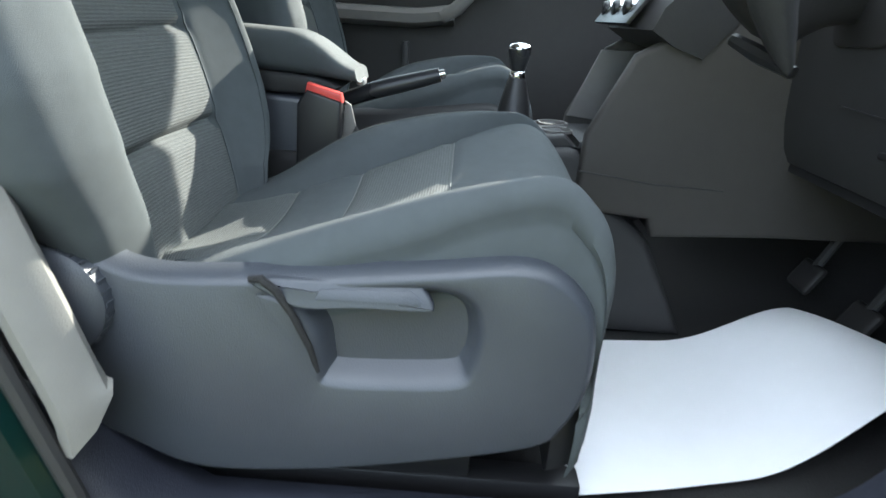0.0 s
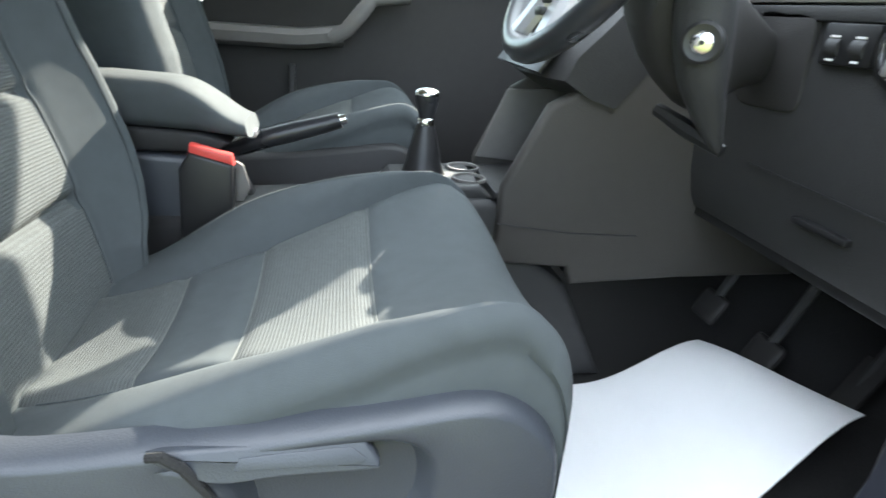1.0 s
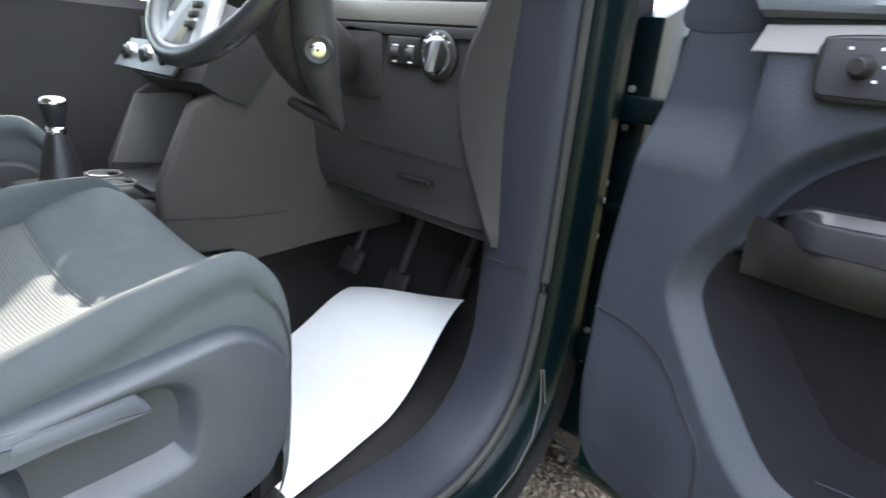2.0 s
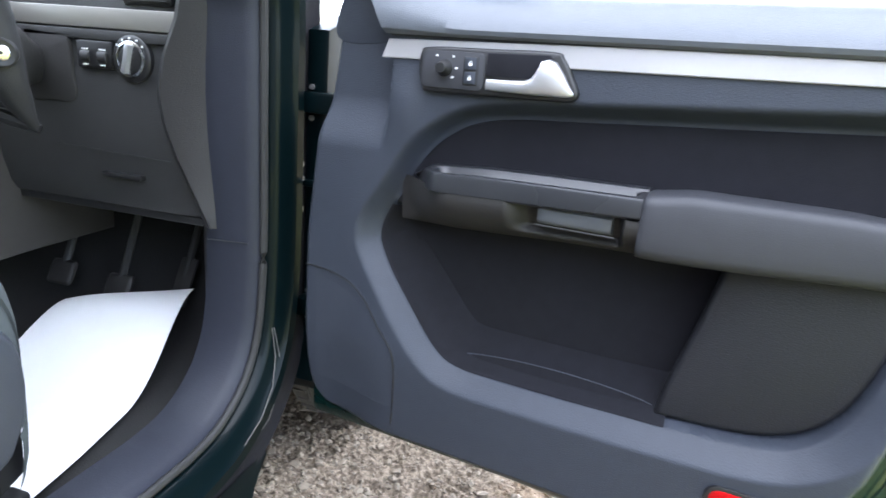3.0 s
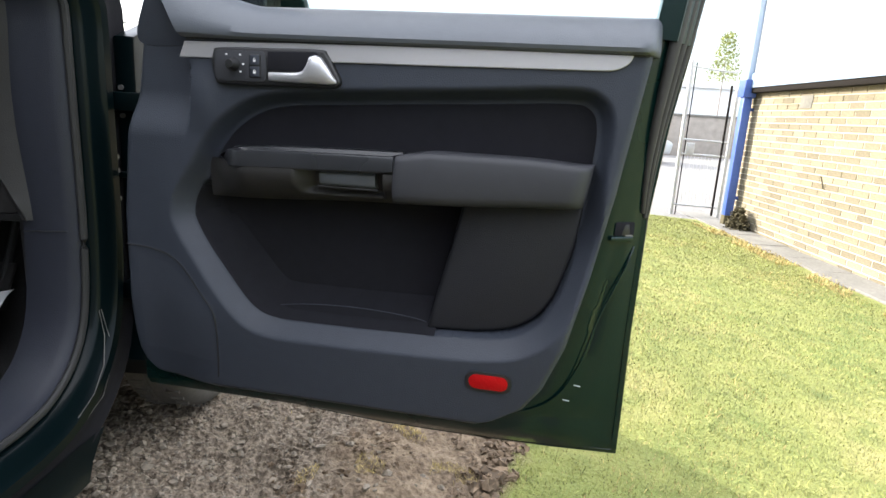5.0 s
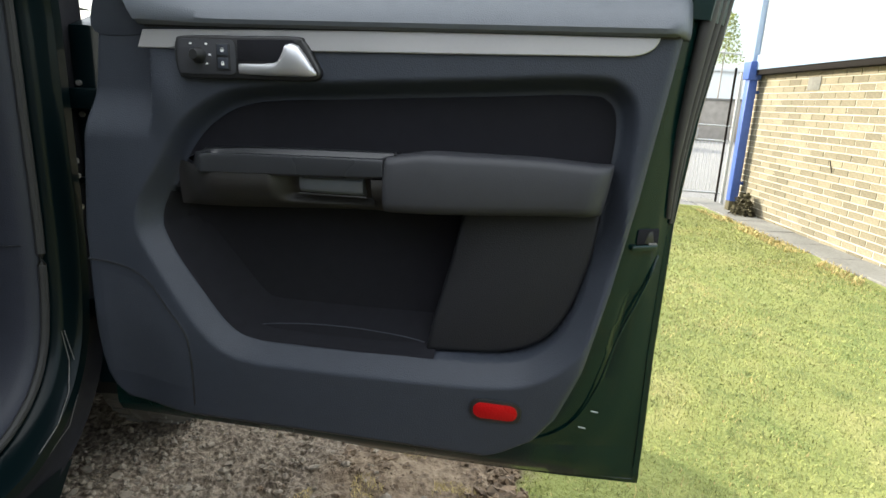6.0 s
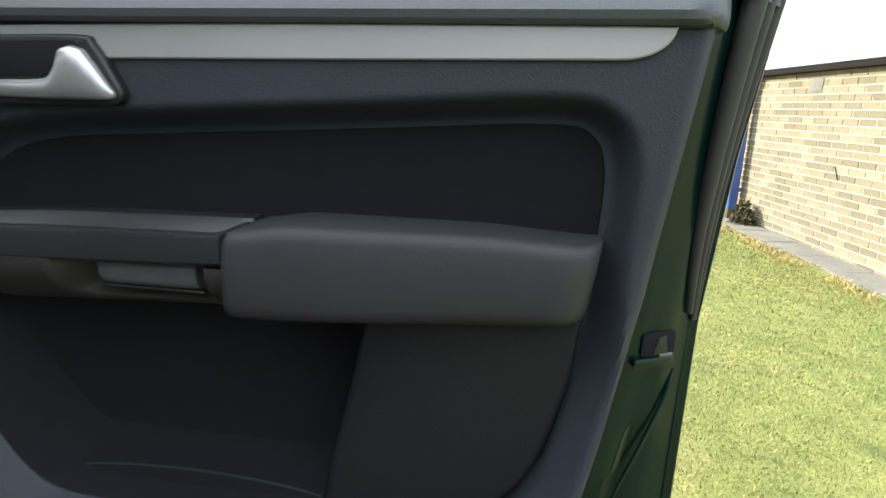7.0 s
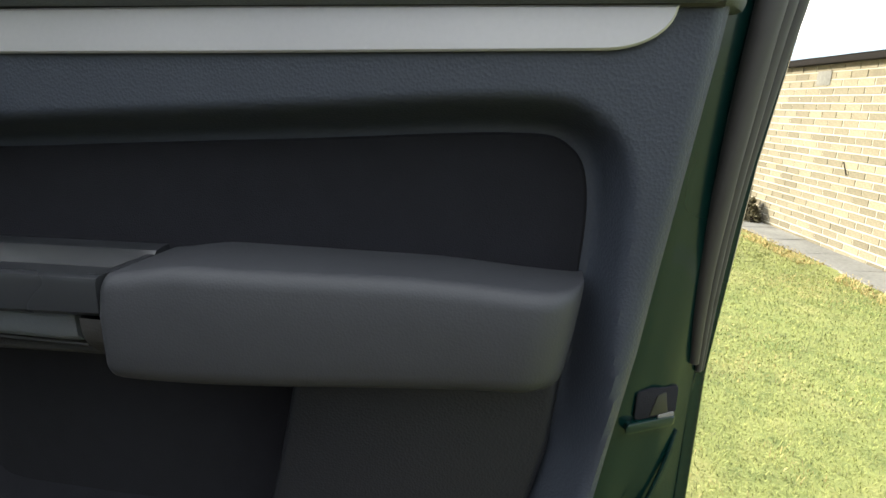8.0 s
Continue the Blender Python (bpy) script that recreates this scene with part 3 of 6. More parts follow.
def build_armrest():
    # soft lower body, hollowed to a pull cup
    rows = []
    for u in np.linspace(0.165, 0.612, 90):
        t = float(sstep(u, 0.155, 0.300))
        dip = float(sstep(u, 0.398, 0.430) * (1 - sstep(u, 0.575, 0.586)))
        lo = 0.838 + 0.016 * float(sstep(u, 0.2, 0.6))
        hi = 0.924
        row = []
        for k in np.linspace(0, 1, 25):
            v = lo + (hi - lo) * k
            n = -0.045 + (0.094 * t + 0.006) * math.sin(0.5 * math.pi * min(k * 1.12, 1.0)) ** 0.62
            n -= dip * 0.034 * float(sstep(v, 0.866, 0.886))
            row.append(D(u, v, n))
        rows.append(row)
    part("armrest_base", loft(rows, caps=True), LINING, door, "dark moulding under the grab handle")
    # dark ledge with a shallow open tray on top
    rows = []
    for u in np.linspace(0.203, 0.606, 46):
        t = float(sstep(u, 0.185, 0.280))
        hi = float(np.interp(u, [0.203, 0.232, 0.34, 0.48, 0.606], [0.932, 0.9475, 0.9545, 0.9575, 0.9595]))
        lo = float(np.interp(u, [0.203, 0.235, 0.36, 0.5, 0.606], [0.918, 0.914, 0.918, 0.922, 0.926]))
        deep = 0.013 * float(sstep(u, 0.245, 0.262) * sstep(u, 0.598, 0.590))
        f = -0.036 + 0.092 * t
        prof = [(-0.04, lo), (f - 0.004, lo), (f, lo + 0.004), (f, hi - 0.005), (f - 0.0015, hi - 0.0015), (f - 0.005, hi), (f - 0.010, hi), (f - 0.013, hi - 0.4 * deep), (f - 0.016, hi - deep), (-0.012, hi - deep), (-0.018, hi - 0.3 * deep), (-0.021, hi + 0.003), (-0.030, hi + 0.005), (-0.041, hi + 0.005)]
        rows.append([D(u, v, n) for n, v in prof])
    part("grab_ledge", loft(rows, closed_u=True, caps=True), GLOSS, door, "dark glossy ledge of the grab handle with a shallow tray", smooth=30)
    rows = []
    for u in np.linspace(0.450, 0.566, 14):
        e = 0.003 * (abs(u - 0.508) / 0.058) ** 6
        rows.append([D(u, v, n - e) for n, v in ((0.004, 0.924), (0.036, 0.923), (0.041, 0.917), (0.040, 0.900), (0.034, 0.893), (0.022, 0.890), (0.0, 0.890))])
    part("pull_grip", loft(rows, caps=True), SOFT, door, "finger grip of the pull handle")
    part("grip_seam", tube([D(u, 0.8885, 0.030) for u in np.linspace(0.446, 0.570, 8)], 0.0016, 6), BLACK, door)
    # padded elbow rest: flat top, rounded front edge, squared start
    rows = []
    us = np.concatenate([[0.6065, 0.6075, 0.6095], np.linspace(0.615, 0.95, 30), np.linspace(0.955, 0.9862, 10)])
    for u in us:
        end = math.sqrt(max(1 - (max(u - 0.945, 0) / 0.0415) ** 2, 0.02))
        start = -0.004 * float(sstep(u, 0.612, 0.606))
        lo = 0.866 + 0.012 * float(sstep(u, 0.62, 0.98))
        hi = 0.9620 + 0.009 * float(sstep(u, 0.605, 0.68)) - 0.006 * float(sstep(u, 0.85, 0.98))
        pr = -0.045 + (0.104 - 0.022 * float(sstep(u, 0.62, 0.97)) + start) * (0.50 + 0.50 * end)
        r = 0.017
        pts = [(-0.045, hi + start)] + [(pr - r + (r - 0.002) * math.sin(a), hi + start - r + r * math.cos(a)) for a in np.linspace(0, radians(82), 8)]
        pts += [(pr + 0.0008, hi - 0.034), (pr, lo + 0.034)] + [(pr - 0.022 + 0.022 * math.cos(a), lo + 0.024 - 0.022 * math.sin(a)) for a in np.linspace(radians(8), radians(84), 7)] + [(-0.045, lo)]
        lean = 0.014 * float(sstep(u, 0.86, 0.985))
        rows.append([D(u - lean * (hi - v) / (hi - lo), v, n) for n, v in pts])
    part("elbow_rest", loft(rows, caps=True), ELBOW, door, "padded grey elbow rest", smooth=50)


build_armrest()


def build_pocket():
    # raised cover behind the storage pocket
    out = smooth_line([(0.736, 0.872), (0.976, 0.884)], 3) + smooth_line([(0.967, 0.80), (0.936, 0.692), (0.888, 0.630), (0.808, 0.600), (0.674, 0.590)], 5) + smooth_line([(0.688, 0.66), (0.715, 0.77)], 3)
    part("pocket_cover", slab(out, in_door, -0.06, -0.022, 0.010, 3), DARKCARD, door)
    rows = []
    for u in np.linspace(0.315, 0.692, 30):
        s = (u - 0.315) / (0.692 - 0.315)
        top = 0.592 + 0.018 * math.sin(math.pi * min(s * 1.05, 1.0)) ** 0.6 + 0.004 * s
        rows.append([D(u, 0.578 + (top - 0.578) * k, -0.028 - 0.010 * k) for k in np.linspace(0, 1, 4)])
    part("pocket_lip", thick(rows, DN * -0.004), INSERT, door)
    on_card([(u, 0.5935 + 0.018 * math.sin(math.pi * min((u - 0.315) / 0.377 * 1.05, 1.0)) ** 0.6 + 0.004 * (u - 0.315) / 0.377) for u in np.linspace(0.318, 0.690, 30)], -0.0378, 0.0011, CARD, "lip_edge")
    # loudspeaker cover line
    line = smooth_line([(-0.028, 0.716), (0.03, 0.712), (0.085, 0.700), (0.125, 0.676), (0.165, 0.632), (0.197, 0.596), (0.206, 0.560), (0.207, 0.50), (0.203, 0.43)], 6)
    dep = card_depth(np.array([p[0] for p in line]), np.array([p[1] for p in line]))[0]
    part("speaker_seam", tube([D(p[0], p[1], n + 0.0002) for p, n in zip(line, dep)], 0.0016, 6), BLACK, door)
    line = [(p[0] + 0.003, p[1] + 0.003) for p in line]
    dep = card_depth(np.array([p[0] for p in line]), np.array([p[1] for p in line]))[0]
    part("speaker_seam", tube([D(p[0], p[1], n - 0.0002) for p, n in zip(line, dep)], 0.0010, 6), CARD, door)
    # pimples of the loudspeaker grille
    verts, faces = [], []
    for i in range(48):
        for j in range(60):
            u, v = 0.0 + 0.0042 * i + (0.0021 if j % 2 else 0), 0.47 + 0.0038 * j
            edge = np.interp(u, [0.0, 0.085, 0.125, 0.165, 0.197, 0.206], [0.705, 0.690, 0.666, 0.622, 0.586, 0.55])
            if v > edge - 0.008 or u > 0.2:
                continue
            n = float(card_depth(np.array([u]), np.array([v]))[0][0]) if (i % 8 == 0 and j % 8 == 0) else 0.032 * (1 - sstep(v, 0.55, 0.98)) * sstep(u, 0.02, 0.2) - 0.016 * max((0.60 - v) / 0.2, 0.0) ** 1.3
            k = len(verts)
            r = 0.0011
            verts += [D(u - r, v, n), D(u, v - r, n), D(u + r, v, n), D(u, v + r, n), D(u, v, n + 0.0009)]
            faces += [(k, k + 1, k + 4), (k + 1, k + 2, k + 4), (k + 2, k + 3, k + 4), (k + 3, k, k + 4)]
    part("speaker_grille", (verts, faces), CARD, door)["kind"] = "stuff"
    # red warning reflector
    base = float(card_depth(np.array([0.82]), np.array([0.509]))[0][0])
    leaning = lambda a, b, d: D(a, b, base + d + 0.09 * (b - 0.509))
    part("reflector_frame", slab(rounded(0.772, 0.486, 0.868, 0.532, 0.020), leaning, -0.012, 0.0045, 0.002), BLACK, door)
    part("reflector", slab(rounded(0.779, 0.492, 0.861, 0.526, 0.016), leaning, -0.008, 0.0055, 0.002), RED, door, "red oval warning reflector")


build_pocket()


def build_shell():
    # green metal between the panel and the outer skin, seen along the free end
    def inner(v):
        return float(np.interp(v, *zip(*PANEL_R)))
    rows = []
    for v in np.linspace(0.398, 1.222, 64):
        a, b = inner(v) - 0.012, free_edge(v)
        w = b - a
        groove = 0.010 * math.exp(-((v - 0.62) / 0.16) ** 2)
        low = 0.0
        rows.append([D(a - 0.05, v, -0.052 - low), D(a, v, -0.048 - low), D(a + 0.18 * w, v, -0.052 - low), D(a + 0.34 * w, v, -0.058 - 0.8 * low + 0.3 * groove), D(a + 0.48 * w, v, -0.068 - 0.6 * low - groove), D(a + 0.60 * w, v, -0.072 - 0.5 * low - 0.5 * groove), D(a + 0.72 * w, v, -0.084 + 0.4 * groove), D(a + 0.86 * w, v, -0.096), D(a + 0.94 * w, v, -0.100), D(b - 0.002, v, -0.100), D(b, v, -0.104), D(b, v, -0.112), D(b - 0.006, v, -0.116)])
    part("shut_face", loft(rows), GREEN, door, "dark green painted metal edge with pressed folds")
    # bottom return, with the folded hem of the outer skin
    a, b = inner(0.398) - 0.012, free_edge(0.398)
    rows = []
    for u in np.concatenate([np.linspace(-0.035, a, 40), np.linspace(a + 0.02, b - 0.001, 24)]):
        w = (u - a) / (b - a)
        top = float(np.interp(w, [0.0, 0.18, 0.34, 0.48, 0.60, 0.72, 0.86, 0.94, 1.0], [-0.048, -0.052, -0.0573, -0.0695, -0.073, -0.083, -0.096, -0.100, -0.101]))
        z0 = skin_foot(u)
        rows.append([D(u, 0.415, top - 0.002), D(u, 0.398, top), D(u, 0.365, top - 0.001), D(u, 0.343, 0.75 * top - 0.024), D(u, z0 + 0.014, 0.25 * top - 0.073), D(u, z0 + 0.011, -0.100), D(u, z0 + 0.002, -0.101), D(u, z0, -0.106), D(u, z0, -0.114)])
    part("bottom_edge", loft(rows), GREEN, door)
    hem = [D(u, skin_foot(u) + 0.012, -0.0995) for u in np.linspace(-0.03, b - 0.012, 40)] + [D(free_edge(v) - 0.012, v, -0.0990) for v in np.linspace(0.335, 1.0, 30)]
    part("hem_seam", tube(hem, 0.0022, 6), GREEN, door)
    # hinge end
    rows = []
    for v in np.linspace(0.37, 1.24, 24):
        l = float(np.interp(v, *zip(*PANEL_L)))
        rows.append([D(l + 0.012, v, -0.045), D(l + 0.002, v, -0.06), D(l - 0.004, v, -0.10), D(l - 0.012, v, -0.12), D(l - 0.004, v, -0.145)])
    part("hinge_end", loft(rows), GREEN_SHADED, door)
    # rubber seal along the free end
    for path, thick_at in (
        ([(1.148, 1.55, -0.060), (1.116, 1.25, -0.060), (1.102, 1.12, -0.063), (1.095, 1.02, -0.070), (1.094, 0.94, -0.080), (1.098, 0.87, -0.092)], [0.004, 0.008, 0.012]),
        ([(1.164, 1.55, -0.074), (1.131, 1.25, -0.075), (1.115, 1.12, -0.079), (1.106, 1.02, -0.085), (1.103, 0.94, -0.091), (1.104, 0.86, -0.097)], [0.003, 0.007, 0.010]),
        ([(1.180, 1.55, -0.088), (1.145, 1.25, -0.088), (1.126, 1.12, -0.091), (1.114, 1.02, -0.095), (1.109, 0.94, -0.098), (1.107, 0.86, -0.101)], [0.003, 0.006, 0.009])):
        path = smooth_line(path, 8)
        part("door_seal", tube([D(*p) for p in path], [float(np.interp(p[1], [0.86, 1.02, 1.2], thick_at)) for p in path], 10), SEAL, door, "grey-black rubber door seal")
    # raised bead that runs from the latch round the foot of the panel
    path = smooth_line([(1.090, 0.80, -0.090), (1.079, 0.765, -0.079), (1.058, 0.71, -0.067), (1.032, 0.64, -0.060), (1.005, 0.54, -0.055), (0.965, 0.46, -0.054), (0.90, 0.415, -0.054), (0.80, 0.392, -0.054)], 6)
    part("paint_bead", tube([D(*p) for p in path], 0.0024, 8), GREEN, door)
    # latch
    flush = lambda a, b, d: D(a, b, d - 0.063 - 0.57 * (a - 1.05))
    # plate above the metal, coloured near-black for the opening's inner shade
    part("latch_recess", slab(rounded(1.044, 0.824, 1.084, 0.852, 0.004), flush, -0.02, 0.0042, 0.0006), INSERT, door, "flat dark plate painted as the shaded latch opening")
    part("latch_claw", slab([(1.058, 0.826), (1.064, 0.846), (1.072, 0.848), (1.076, 0.826)], flush, -0.01, 0.0052, 0.0005), BLACK, door)
    part("latch", slab(rounded(1.036, 0.812, 1.084, 0.8235, 0.004), flush, -0.02, 0.0080, 0.003, 2), GREEN, door, "painted lip under the latch")
    part("latch_pin", slab(rounded(1.066, 0.822, 1.082, 0.8265, 0.0015), flush, -0.01, 0.0065, 0.001), GREY, door, "bare metal latch pin")
    for u, v in ((0.985, 0.455), (1.005, 0.492)):
        part("drain_slit", tube([D(u - 0.007, v + 0.001, -0.0475), D(u + 0.007, v - 0.001, -0.0485)], 0.0012, 6), GALV, door, "small bright drain slit")
    # window frame
    fr = smooth_line([(1.100, 1.20), (1.118, 1.36), (1.138, 1.55), (1.10, 1.605), (0.9, 1.62), (0.65, 1.61), (0.42, 1.56), (0.22, 1.45), (0.06, 1.28)], 8)
    rows = []
    for k, p in enumerate(fr):
        a, b = np.array(fr[max(k - 1, 0)]), np.array(fr[min(k + 1, len(fr) - 1)])
        t = (b - a) / np.linalg.norm(b - a)
        s = np.array([t[1], -t[0]])
        ring = []
        grow = 1.0 + 0.30 * float(sstep(p[0], 1.05, 1.10))
        for w, n in ((-0.024 * grow, -0.050), (0.010, -0.045), (0.022, -0.060), (0.045, -0.085), (0.045, -0.108), (-0.014 * grow, -0.108), (-0.024 * grow, -0.085)):
            q = np.array(p) + s * w
            ring.append(D(q[0], q[1], n))
        rows.append(ring)
    part("window_frame", loft(rows, closed_u=True, caps=True), GREEN, door)
    pane = part("window_pane", slab([(0.16, 1.19), (1.09, 1.19), (1.13, 1.55), (1.08, 1.595), (0.9, 1.605), (0.65, 1.595), (0.43, 1.545), (0.24, 1.445), (0.17, 1.36)], in_door, -0.088, -0.084, 0), GLASS, door)
    pane.visible_shadow = False
    # mirror outside: shell, glass towards the driver, painted inner wing
    def oval(cy, cz, hw, hh, x, power=2.6, n=36):
        ring = []
        for j in range(n):
            q = 2 * math.pi * j / n
            c, w = math.cos(q), math.sin(q)
            ring.append(Vector((x, cy + hw * math.copysign(abs(c) ** (2 / power), c), cz + hh * math.copysign(abs(w) ** (2 / power), w))))
        return ring
    rows = [oval(-0.243, 1.235, 0.098, 0.080, -0.236), oval(-0.243, 1.235, 0.112, 0.090, -0.247), oval(-0.243, 1.235, 0.134, 0.106, -0.252), oval(-0.243, 1.235, 0.140, 0.112, -0.244), oval(-0.240, 1.237, 0.136, 0.110, -0.20), oval(-0.232, 1.24, 0.115, 0.092, -0.155), oval(-0.225, 1.24, 0.06, 0.05, -0.13)]
    shell = part("mirror_housing", loft(rows, closed_u=True, caps=True), GREEN, door, "green door mirror housing")
    part("mirror_glass", loft([oval(-0.262, 1.235, 0.052, 0.082, -0.2445, 3.5), oval(-0.262, 1.235, 0.054, 0.084, -0.2475, 3.5)], closed_u=True, caps=True), MIRROR, shell, "bright mirror glass")
    part("mirror_foot", tube([D(0.06, 1.22, -0.10), D(0.07, 1.21, -0.15), D(0.12, 1.20, -0.20)], 0.024, 10), BLACK, door)


build_shell()


# ---- car body ----


def build_body():
    # sill and front pillar, swept as one moulding round the doorway
    way = [(x, 0.386) for x in np.linspace(-1.60, -0.68, 16)] + smooth_line([(-0.66, 0.386), (-0.575, 0.400), (-0.500, 0.447), (-0.453, 0.520), (-0.432, 0.62), (-0.424, 0.75)], 6) + [(-0.423, z) for z in np.linspace(0.80, 1.18, 8)] + smooth_line([(-0.424, 1.22), (-0.47, 1.27), (-0.60, 1.345), (-0.95, 1.50)], 5)

    def sweep(sec, rear=0.0):
        rows = []
        for k, p in enumerate(way):
            q0, q1 = np.array(way[max(k - 1, 0)]), np.array(way[min(k + 1, len(way) - 1)])
            t = (q1 - q0) / np.linalg.norm(q1 - q0)
            nx, nz = -t[1], t[0]
            lift = rear * float(sstep(p[0], -1.36, -1.52)) if k < 16 else 0.0
            rows.append([(p[0] + nx * d, y, p[1] + nz * d + lift) for y, d in sec])
        return rows
    part("sill_trim", loft(sweep([(0.262, -0.115), (0.250, -0.036), (0.232, -0.008), (0.198, 0.0), (0.138, -0.004), (0.116, -0.014), (0.108, -0.030)], 0.14)), TRIM, car, "blue-grey plastic trim round the sill and front pillar")
    part("pillar_seam", tube([(-0.4255, y, 0.735 - 0.05 * (y - 0.12)) for y in np.linspace(0.125, 0.225, 6)], 0.0014, 6), BLACK, car)
    part("doorway_gasket", tube([r[0] for r in sweep([(0.103, -0.024)], 0.14)], 0.0085, 8), RUBBER, car, "black rubber doorway seal")
    part("doorway_flange", loft(sweep([(0.112, -0.036), (0.092, -0.040), (0.080, -0.052), (0.074, -0.072), (0.060, -0.082), (0.056, -0.100), (0.068, -0.110)])), GREEN_SHADED, car, "dark green painted door frame")
    # near-black strip whose colour stands in for the hinge gap's shade
    part("gap_shade_strip", loft(sweep([(0.067, -0.110), (0.080, -0.125), (0.082, -0.165), (0.074, -0.195)])), INSERT, car, "near-black strip painted as the shaded gap behind the door frame")
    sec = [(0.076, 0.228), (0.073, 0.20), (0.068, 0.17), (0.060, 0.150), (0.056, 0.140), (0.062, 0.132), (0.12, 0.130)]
    part("sill", loft([[(-1.62 + (-0.32 + 1.17 * (z + 0.02 - 0.335) + 1.62) * w, y, z + 0.02) for y, z in sec] for w in np.linspace(0, 1, 20)]), GREEN_SHADED, car, "dark green painted sill")
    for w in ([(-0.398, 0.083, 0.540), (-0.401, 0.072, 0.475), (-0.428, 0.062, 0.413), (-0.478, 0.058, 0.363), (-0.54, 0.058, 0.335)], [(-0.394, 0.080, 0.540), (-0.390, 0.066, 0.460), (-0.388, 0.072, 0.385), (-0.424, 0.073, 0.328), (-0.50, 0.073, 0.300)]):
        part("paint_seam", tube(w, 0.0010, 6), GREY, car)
    part("front_pillar", slab([(-0.30, 0.37), (-0.27, 0.47), (-0.27, 1.18), (-0.16, 1.22), (-0.10, 1.2), (-0.14, 0.40)], in_xz(0.03), 0.0, 0.05, 0.006), GREEN_SHADED, car, "dark green painted front pillar")
    for z in (1.03, 0.56):
        h = part("hinge", box((-0.305, -0.015, z - 0.022), (-0.245, 0.082, z + 0.022), 0.006), GREEN_SHADED, car, "painted door hinge")
        part("hinge_bolt", lathe([(0.006, 0.0), (0.006, 0.005), (0.005, 0.006)], (-0.275, 0.066, z + 0.032), "x"), GREY, h)
        part("hinge_bolt", lathe([(0.006, 0.0), (0.006, 0.005), (0.005, 0.006)], (-0.275, 0.066, z - 0.034), "x"), GREY, h)
    part("check_strap", box((-0.300, -0.05, 0.848), (-0.286, 0.085, 0.862), 0.003), GREEN_SHADED, car)
    for z in (0.90, 0.868, 0.80):
        part("pillar_bolt", lathe([(0.006, -0.006), (0.006, 0.0), (0.005, 0.002)], (-0.318, 0.064, z), "y"), GREY, car)
    # rear pillar of the doorway with its light trim
    rows = []
    for z in np.linspace(0.505, 1.60, 40):
        lean = 0.29 * (max(z, 0.57) - 0.5) + 0.02
        hz = max(z, 0.595)
        rows.append([(-1.54 - lean * 0.7, 0.26, hz), (-1.42 - lean, 0.165, hz), (-1.373 - lean, 0.141, hz), (-1.367 - lean, 0.128, max(z, 0.583)), (-1.376 - lean, 0.106, max(z, 0.553)), (-1.398 - lean, 0.090, max(z, 0.525)), (-1.412 - lean, 0.093, max(z, 0.525)), (-1.425 - lean, 0.118, max(z, 0.525))])
    part("rear_pillar_trim", loft(rows), LIGHT_TRIM, car, "light grey pillar trim at the rear of the doorway")
    g = [(-1.428 - 0.29 * (z - 0.5) - 0.02, 0.088, z) for z in np.linspace(0.36, 1.6, 30)]
    part("pillar_gasket", tube(g, 0.010, 8), RUBBER, car)
    rows = []
    for z in np.linspace(0.20, 1.60, 40):
        lean = 0.29 * (z - 0.5) + 0.02
        rows.append([(-1.435 - lean, 0.100, z), (-1.455 - lean, 0.074, z), (-1.50 - lean, 0.066, z), (-1.53 - lean, 0.062, z), (-1.545 - lean, 0.02, z), (-1.70 - lean * 0.6, 0.012, z)])
    part("rear_pillar", loft(rows), GREEN, car)
    # outer sides
    def wing(y, side):
        arch = [(0.22 + 0.36 * math.cos(a), 0.315 + 0.36 * math.sin(a)) for a in np.linspace(radians(-18), radians(198), 20)]
        out = [(1.02, 0.25), (1.06, 0.45), (1.0, 0.72), (0.80, 0.86), (0.35, 0.99), (-0.05, 1.10), (-0.17, 1.16), (-0.17, 0.36), (-0.137, 0.34)] + [q for q in arch[::-1] if q[1] > 0.345 or q[0] > 0.3]
        part("front_wing", slab(out, in_xz(y), 0.0, 0.03 * side, 0.004), GREEN, car, "dark green front wing")
        arch = [(-2.46 + 0.36 * math.cos(a), 0.315 + 0.36 * math.sin(a)) for a in np.linspace(radians(-18), radians(198), 20)]
        low = [(-1.60, 0.20), (-1.60, 1.06), (-2.4, 1.10), (-3.05, 1.13), (-3.22, 1.0), (-3.28, 0.6), (-3.2, 0.25)] + arch[::-1]
        part("rear_side", slab(low, in_xz(y), 0.0, 0.03 * side, 0.004), GREEN, car)
        pane = part("side_window", slab([(-1.80, 1.08), (-2.95, 1.14), (-2.75, 1.50), (-1.92, 1.54)], in_xz(y + 0.02 * side), 0.0, 0.005 * side, 0), GLASS, car)
        pane.visible_shadow = False
        part("rear_corner_pillar", slab([(-2.92, 1.12), (-3.16, 1.10), (-2.98, 1.56), (-2.74, 1.56)], in_xz(y), 0.0, 0.04 * side, 0.004), GREEN, car)
    wing(0.02, 1)
    wing(1.84, -1)
    # passenger side
    part("passenger_door_skin", slab([(-0.17, 0.24), (-0.17, 1.16), (-1.60, 1.06), (-1.60, 0.24)], in_xz(1.81), 0.0, 0.03, 0.004), GREEN, car)
    pane = part("side_window", slab([(-0.25, 1.14), (-1.62, 1.08), (-1.72, 1.53), (-1.05, 1.51)], in_xz(1.80), 0.0, 0.005, 0), GLASS, car)
    pane.visible_shadow = False
